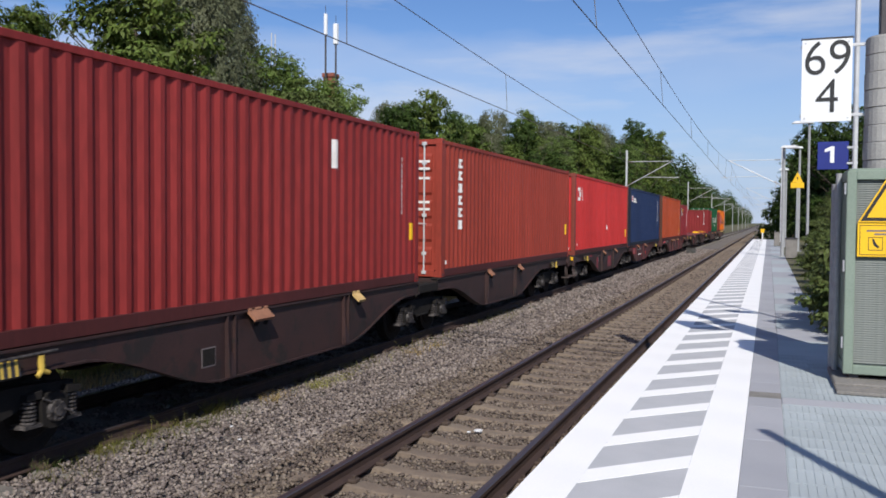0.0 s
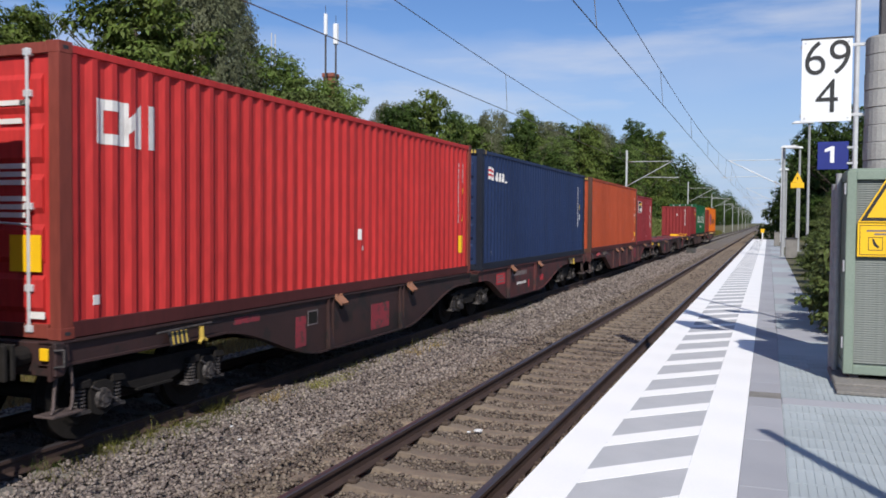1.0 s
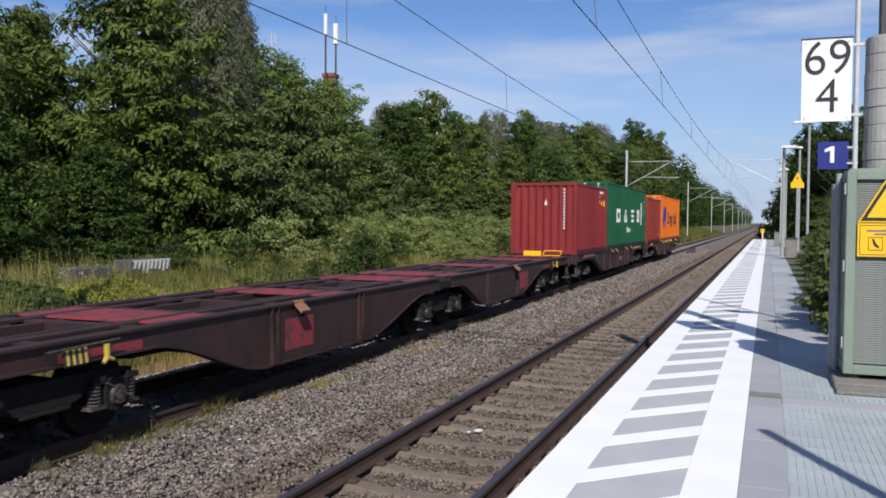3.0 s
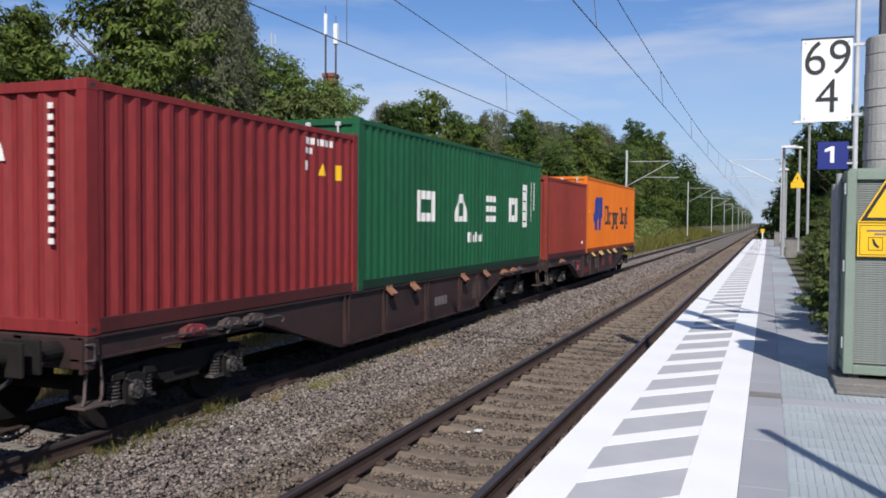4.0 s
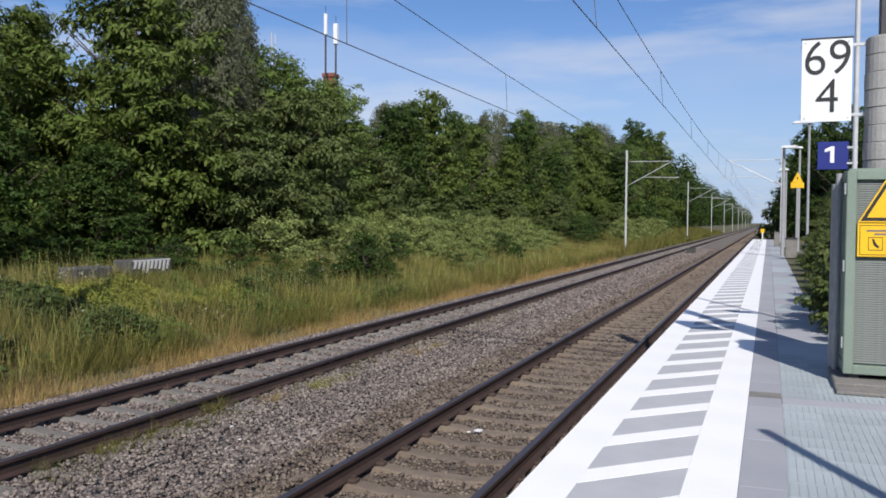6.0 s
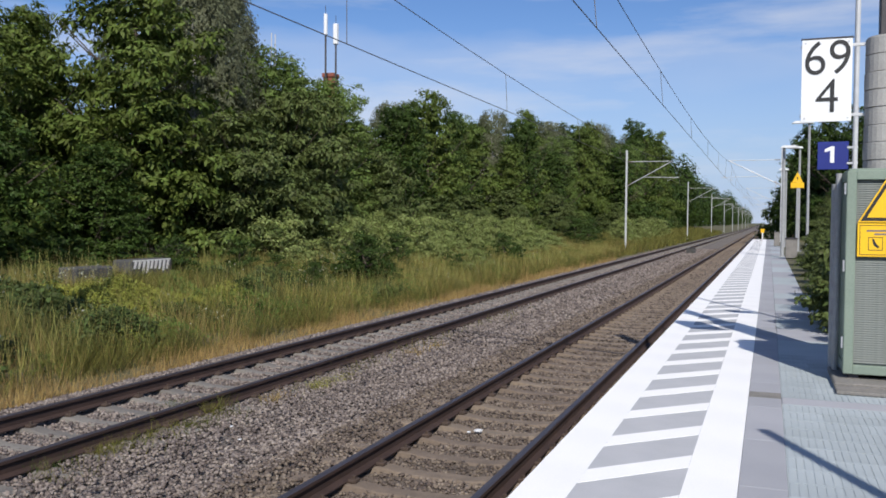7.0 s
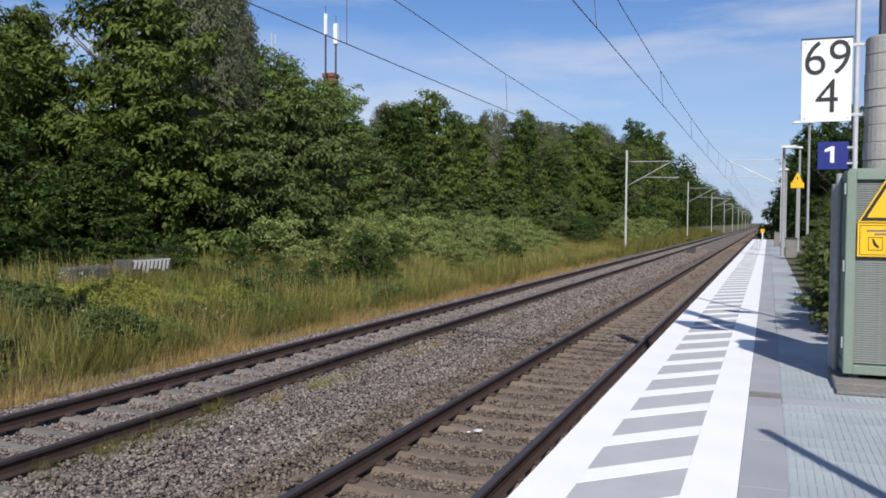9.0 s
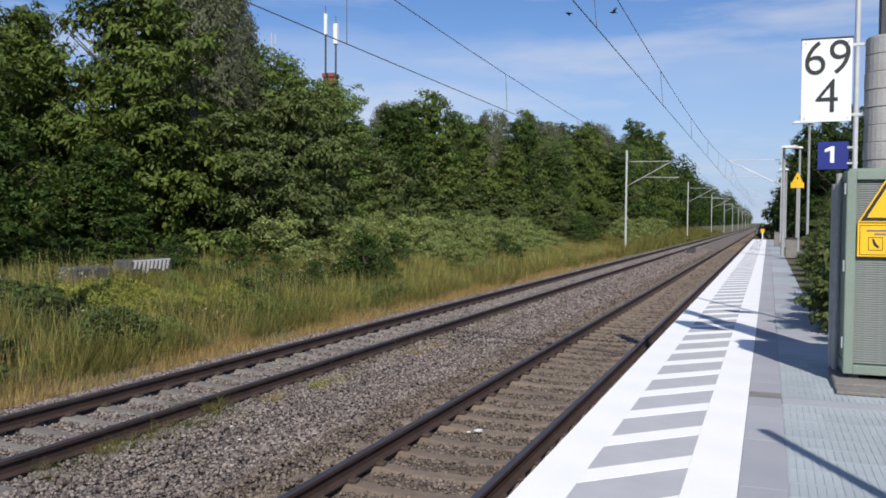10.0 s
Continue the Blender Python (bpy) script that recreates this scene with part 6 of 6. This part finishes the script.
def make_cabinet():
    x0, x1, y0, y1 = 0.704, 2.13, 9.2, 9.98
    z0, z1 = PZ + 0.105, 2.845
    ob = thing("technical_cabinet", "grey-green louvred metal cabinet on a concrete plinth", "cabinet")
    g = Geo()
    for x in (x0, x1 - 0.09):
        for y in (y0, y1 - 0.09):
            g.box(x, x + 0.09, y, y + 0.09, z0, z1, 0.008)
    g.box(x0 + 0.088, x1 - 0.088, y0 + 0.004, y0 + 0.08, z0, z0 + 0.09, 0.006).box(x0 + 0.088, x1 - 0.088, y0 + 0.004, y0 + 0.08, z1 - 0.09, z1, 0.006)
    g.box(x0 + 0.004, x0 + 0.08, y0 + 0.088, y1 - 0.088, z0, z0 + 0.09, 0.006).box(x0 + 0.004, x0 + 0.08, y0 + 0.088, y1 - 0.088, z1 - 0.09, z1, 0.006)
    g.box(x0 + 0.02, x1 - 0.02, y0 + 0.02, y1 - 0.02, z1 - 0.01, z1 + 0.02, 0.006)
    part("frame", g, M["cabinet"], ob)
    part("core", Geo().box(x0 + 0.05, x1 - 0.05, y0 + 0.06, y1 - 0.05, z0 + 0.02, z1 - 0.02), M["louvre"], ob)
    slat = Geo().prism([(0.0, 0.0), (-0.010, -0.020), (-0.008, -0.024), (0.006, -0.004)], "x", x0 + 0.09, x1 - 0.09).mesh("louvre", M["louvre"])
    n = 80
    for i in range(n):
        z = z0 + 0.13 + (z1 - z0 - 0.22) * i / (n - 1)
        part("louvre", slat, None, ob, at=pose(0, y0 + 0.052, z))
    for y in (y0 + 0.29, y0 + 0.55):
        part("side_panel", Geo().box(x0 + 0.012, x0 + 0.03, y - 0.12, y + 0.12, z0 + 0.1, z1 - 0.1, 0.006), M["cabinet"], ob)
    for z in (z0 + 0.25, z0 + 1.0, z0 + 1.75):
        part("hinge", Geo().tube((x0 - 0.008, y0 + 0.03, z), (x0 - 0.008, y0 + 0.03, z + 0.11), 0.012, n=8), M["galv"], ob)
    part("cable_pipe", Geo().tube((x0 - 0.035, y1 - 0.25, PZ), (x0 - 0.035, y1 - 0.25, z1), 0.03, n=10).tube((x0 - 0.04, y1 - 0.02, PZ), (x0 - 0.04, y1 - 0.02, z1 - 0.1), 0.05, n=10), M["galv_dull"], ob)
    for x in (x0 + 0.1, x0 + 0.7, x1 - 0.1):
        part("foot", Geo().box(x - 0.05, x + 0.05, y0 + 0.05, y1 - 0.05, PZ + 0.058, z0 + 0.005, 0.006), M["dark_steel"], ob)
    pl = part("plinth", Geo().box(x0 - 0.09, x1 + 0.1, 8.93, y1 - 0.03, PZ + 0.001, PZ + 0.06, 0.012).box(x0 - 0.09, x1 + 0.1, 8.63, 8.92, PZ + 0.001, PZ + 0.035, 0.012), M["concrete_mid"])
    tagged(pl, "low concrete plinth under the technical cabinet", "plinth")
    # warning sign on the louvres
    s = thing("warning_sign", "yellow triangular electrical warning sign with black border", "sign", "warning signs", pose(1.124, y0 + 0.006, 2.566) @ Matrix.Scale(0.945, 4))
    tri = [(-0.31, -0.22), (0.31, -0.22), (0.0, 0.32)]
    big = [(-0.335, -0.235), (0.335, -0.235), (0.0, 0.35)]
    part("backing", Geo().prism(big, "y", -0.004, 0.004), M["yellow"], s)
    part("border", Geo().prism(tri, "y", -0.006, -0.003), M["black"], s)
    part("panel", Geo().prism([(-0.252, -0.185), (0.252, -0.185), (0.0, 0.255)], "y", -0.009, -0.005), M["yellow"], s)
    part("bolt_symbol", Geo().prism([(-0.022, 0.12), (0.03, 0.12), (0.012, 0.02), (0.04, 0.02), (-0.012, -0.14), (0.0, -0.02), (-0.035, -0.02)], "y", -0.011, -0.008), M["black"], s)
    n = thing("notice_plate", "yellow notice plate with a small pictogram and text bars", "sign", "warning signs", pose(1.124, y0 + 0.006, 2.174) @ Matrix.Scale(0.945, 4))
    part("plate", Geo().box(-0.335, 0.335, -0.004, 0.004, -0.17, 0.17, 0.003), M["yellow"], n)
    b = Geo().box(-0.315, 0.315, -0.006, -0.003, -0.152, -0.146).box(-0.315, 0.315, -0.006, -0.003, 0.146, 0.152).box(-0.315, -0.309, -0.006, -0.003, -0.146, 0.146).box(0.309, 0.315, -0.006, -0.003, -0.146, 0.146)
    part("border_line", b, M["black"], n)
    for k, (xa, xb, z) in enumerate(((-0.25, 0.25, 0.095), (-0.18, 0.18, 0.06), (-0.02, 0.22, 0.01), (-0.02, 0.24, -0.035), (-0.02, 0.2, -0.08))):
        part("text_bar", Geo().box(xa, xb, -0.006, -0.003, z - 0.009, z + 0.009), M["mark_grey"], n)
    p = Geo().box(-0.235, -0.10, -0.006, -0.003, -0.105, -0.099).box(-0.235, -0.10, -0.006, -0.003, 0.024, 0.03).box(-0.235, -0.229, -0.006, -0.003, -0.1, 0.025).box(-0.106, -0.10, -0.006, -0.003, -0.1, 0.025)
    p.prism([(-0.2, 0.01), (-0.18, 0.01), (-0.165, -0.03), (-0.13, -0.07), (-0.145, -0.085), (-0.185, -0.05)], "y", -0.006, -0.003)
    part("pictogram", p, M["black"], n)


def lamp_post(x, y, h, r, arm):
    ob = thing("platform_lamp", "slender grey platform lamp post with a flat lamp head", "street lamp", "platform lamps", pose(x, y, PZ))
    part("post", Geo().tube((0, 0, 0), (0, 0, h), r, r * 0.8, n=12), M["galv_dull"], ob)
    part("base_plate", Geo().box(-0.16, 0.16, -0.16, 0.16, 0, 0.03, 0.006), M["galv_dull"], ob)
    part("lamp_head", Geo().prism([(min(0, arm) - 0.18, h), (max(0, arm) + 0.18, h), (max(0, arm) + 0.08, h + 0.10), (min(0, arm) - 0.04, h + 0.10)], "y", -0.16, 0.16), M["sign_white"], ob)
    return ob


def make_platform_things():
    lamp_post(0.62, 43.0, 5.05, 0.085, 0.42)
    lamp_post(1.02, 60.0, 5.0, 0.07, -0.3)
    lamp_post(1.55, 51.5, 5.7, 0.075, -0.5)
    p = lamp_post(1.62, 41.5, 6.0, 0.065, -0.55)
    s = thing("warning_triangle", "yellow warning triangle and plate on a platform post", "sign", "warning signs", pose(1.40, 49.5, 4.5))
    part("triangle", Geo().prism([(-0.27, 0.0), (0.27, 0.0), (0, 0.55)], "y", -0.01, 0.01), M["yellow"], s)
    part("plate", Geo().box(-0.33, 0.33, -0.01, 0.01, -0.30, -0.01, 0.004), M["yellow"], s)
    part("symbol", Geo().prism([(-0.04, 0.28), (0.04, 0.28), (0.0, 0.08)], "y", -0.014, -0.009), M["black"], s)
    part("carrier", Geo().tube((0, 0.06, -3.74), (0, 0.06, 0.5), 0.05, n=10), M["galv_dull"], s)
    b = thing("waste_bin", "grey metal waste bin standing on the platform", "bin", at=pose(0.95, 40.6, PZ))
    part("body", Geo().box(-0.24, 0.24, -0.22, 0.22, 0.04, 0.86, 0.02), M["concrete_mid"], b)
    part("lid", Geo().box(-0.26, 0.26, -0.24, 0.24, 0.86, 0.93, 0.02), M["dark_steel"], b)
    part("foot", Geo().box(-0.15, 0.15, -0.15, 0.15, 0, 0.05), M["dark_steel"], b)
    b2 = thing("equipment_box", "grey equipment box on the far part of the platform", "box", at=pose(0.55, 62, PZ))
    part("body", Geo().box(-0.18, 0.18, -0.2, 0.2, 0.03, 0.95, 0.02), M["concrete_mid"], b2)
    part("roof", Geo().box(-0.2, 0.2, -0.22, 0.22, 0.95, 1.0, 0.01), M["dark_steel"], b2)
    y = thing("stop_board", "small yellow board on a white post at the platform end", "sign", at=pose(-0.52, 88.0, -0.5))
    part("post", Geo().tube((0, 0, 0), (0, 0, 1.9), 0.07, n=8), M["sign_white"], y)
    part("board", Geo().box(-0.17, 0.17, -0.05, 0.0, 1.85, 2.25, 0.02), M["yellow"], y)
    # small box between the tracks
    k = thing("track_box", "small grey cable box between the tracks", "box", at=pose(-5.9, 73, -0.32))
    part("body", Geo().box(-0.35, 0.35, -0.3, 0.3, 0, 0.5, 0.03), M["concrete_dark"], k)
    part("cover", Geo().box(-0.38, 0.38, -0.33, 0.33, 0.5, 0.55, 0.01), M["concrete_dark"], k)
    for x, y, z, r in ((-3.20, 9.72, -0.19, 0.045), (-3.30, 9.66, -0.20, 0.02), (-6.05, 8.78, -0.19, 0.028), (-5.6, 8.3, -0.19, 0.018)):
        c = thing("paper_scrap", "small crumpled white scrap lying in the ballast", "litter", "scraps in the ballast", pose(x, y, z))
        g = Geo()
        for k in range(3):
            a = k * 1.9 + x
            g.prism([(-r, -r * 0.6), (r * 0.8, -r * 0.7), (r, r * 0.5), (-r * 0.4, r * 0.8)], "z", 0.004 * k, 0.004 * k + r * (0.25 + 0.1 * math.sin(a)))
        part("scrap", g, M["sign_white"], c)
    # tall unseen post behind the camera, added for the shadow it throws on the paving
    t = thing("shadow_post", "unseen round grey post whose shadow falls on the platform", "street lamp", "platform lamps", pose(2.02, 2.55, PZ))
    part("post", Geo().tube((0, 0, 0), (0, 0, 4.05), 0.06, 0.05, n=12), M["galv_dull"], t)


def make_bank_things():
    for x, y, l, h, painted in ((-16.0, 16.9, 1.2, 0.64, False), (-16.1, 19.1, 1.8, 0.74, True)):
        ob = thing("concrete_block", "weathered dark concrete block with white graffiti" if painted else "weathered dark concrete block half hidden in grass", "concrete block",
                   "concrete blocks on the bank", pose(x, y, terrain(x) + 0.02, 0, 0, 3 if painted else -4))
        part("block", Geo().box(-0.2, 0.4, -l / 2, l / 2, 0, h, 0.04), M["concrete_dark"], ob)
        if painted:
            r = random.Random(2)
            for k in range(9):
                yy = -l / 2 + 0.10 + k * 0.175
                a = r.uniform(-0.08, 0.08)
                part("graffiti_stroke", Geo().prism([(yy, 0.44 + a), (yy + 0.09, 0.43 + a), (yy + 0.16, 0.68), (yy + 0.06, 0.71)], "x", 0.401, 0.406), M["mark_white"], ob)
            part("graffiti_line", Geo().box(0.401, 0.407, -l / 2 + 0.08, l / 2 - 0.1, 0.695, 0.735), M["mark_white"], ob)
    # radio mast and chimney behind the trees
    for x, y, z, w in ((-40.0, 73.6, 22.0, 0.30), (-39.8, 75.3, 21.4, 0.42)):
        ob = thing("radio_mast", "slim radio mast with white antenna panels above the trees", "antenna", "radio masts", pose(x, y, 0.8))
        part("pole", Geo().tube((0, 0, 0), (0, 0, z - 2.6), 0.12, 0.09, n=10), M["dark_steel"], ob)
        part("antenna_panel", Geo().box(-w / 2, w / 2, -w / 2, w / 2, z - 2.8, z - 0.8, 0.05), M["sign_white"], ob)
        part("tip", Geo().tube((0, 0, z - 0.9), (0, 0, z), 0.03, n=6), M["dark_steel"], ob)
    ob = thing("lattice_mast", "thin grey antenna frame above the trees", "antenna", "radio masts", pose(-40, 64.3, 0.8))
    g = Geo()
    for dx in (-0.3, 0.3):
        g.tube((0, dx, 0), (0, dx, 17.4), 0.05, n=6)
    for k in range(15):
        g.tube((0, -0.3, 1 + k), (0, 0.3, 2 + k), 0.03, n=5)
    part("lattice", g, M["galv"], ob)
    c = thing("chimney", "square red brick chimney above the tree tops", "chimney", at=pose(-41, 76.5, 0.8))
    g = Geo().box(-0.55, 0.55, -0.55, 0.55, 0, 15.6, 0.02).box(-0.65, 0.65, -0.65, 0.65, 15.6, 16.0, 0.03)
    part("stack", g, M["brick"], c)


BIRDS = []


def make_birds():
    for k in range(2):
        b = thing("bird", "small dark bird in flight", "bird", "birds")
        part("body", Geo().tube((-0.11, 0, 0), (0.03, 0, 0.01), 0.012, 0.032, n=8).tube((0.03, 0, 0.01), (0.11, 0, 0.02), 0.032, 0.01, n=8), M["black"], b)
        for sd in (-1, 1):
            part("wing", Geo().prism([(-0.05, 0), (0.04, 0), (0.01, sd * 0.15), (-0.07, sd * 0.21)], "z", 0.0, 0.008), M["black"], b, at=pose(0, 0, 0.015, sd * (30 if k else -12), 0, 0))
        BIRDS.append(b)


# ---- build ----
make_ground()
make_bed()
make_overhead()
make_km_mast()
make_number_post()
make_cabinet()
make_platform_things()
make_bank_things()
make_birds()
make_plants()
make_train()
make_tracks()
make_platform()


# ---- motion of the train ----
SPEED = 23.5165
TRAIN_TIMES = [k * 0.1 for k in range(101)]


REAR = 0.55      # the wagons behind the navy container ride this much further back


def run(t):
    """The way that the train has gone at t seconds: a steady run that gains a little after the first seconds."""
    u = min(1.0, max(0.0, (t - 1.5) / 0.5))
    return SPEED * t + REAR * u * u * (3 - 2 * u)


def motions():
    for k, w in enumerate(WAGONS):
        walk(w, [(t, pose(XF, (REAR if k > 1 else 0) - run(t), 0)) for t in TRAIN_TIMES])
    for k, c in enumerate(BOXES):
        walk(c.ob, [(t, pose(XF, c.s0 + (REAR if k > 3 else 0) - run(t), DECK)) for t in TRAIN_TIMES])
    # two birds that cross the sky at the end
    right = AIM.cross(Vector((0, 0, 1))).normalized()
    over = right.cross(AIM)
    start = CAMPOS + AIM * 26
    for b, (u, v) in zip(BIRDS, ((3.75, 7.15), (5.10, 7.18))):
        rows = []
        for k in range(51):
            t = k * 0.2
            p = start + right * (u - 6.35 * (t - 10.0)) + over * (v - 1.0 * (t - 10.0))
            rows.append((t, pose(*p, 0, 0, math.degrees(math.atan2(-right.y, -right.x)))))
        walk(b, rows)


motions()
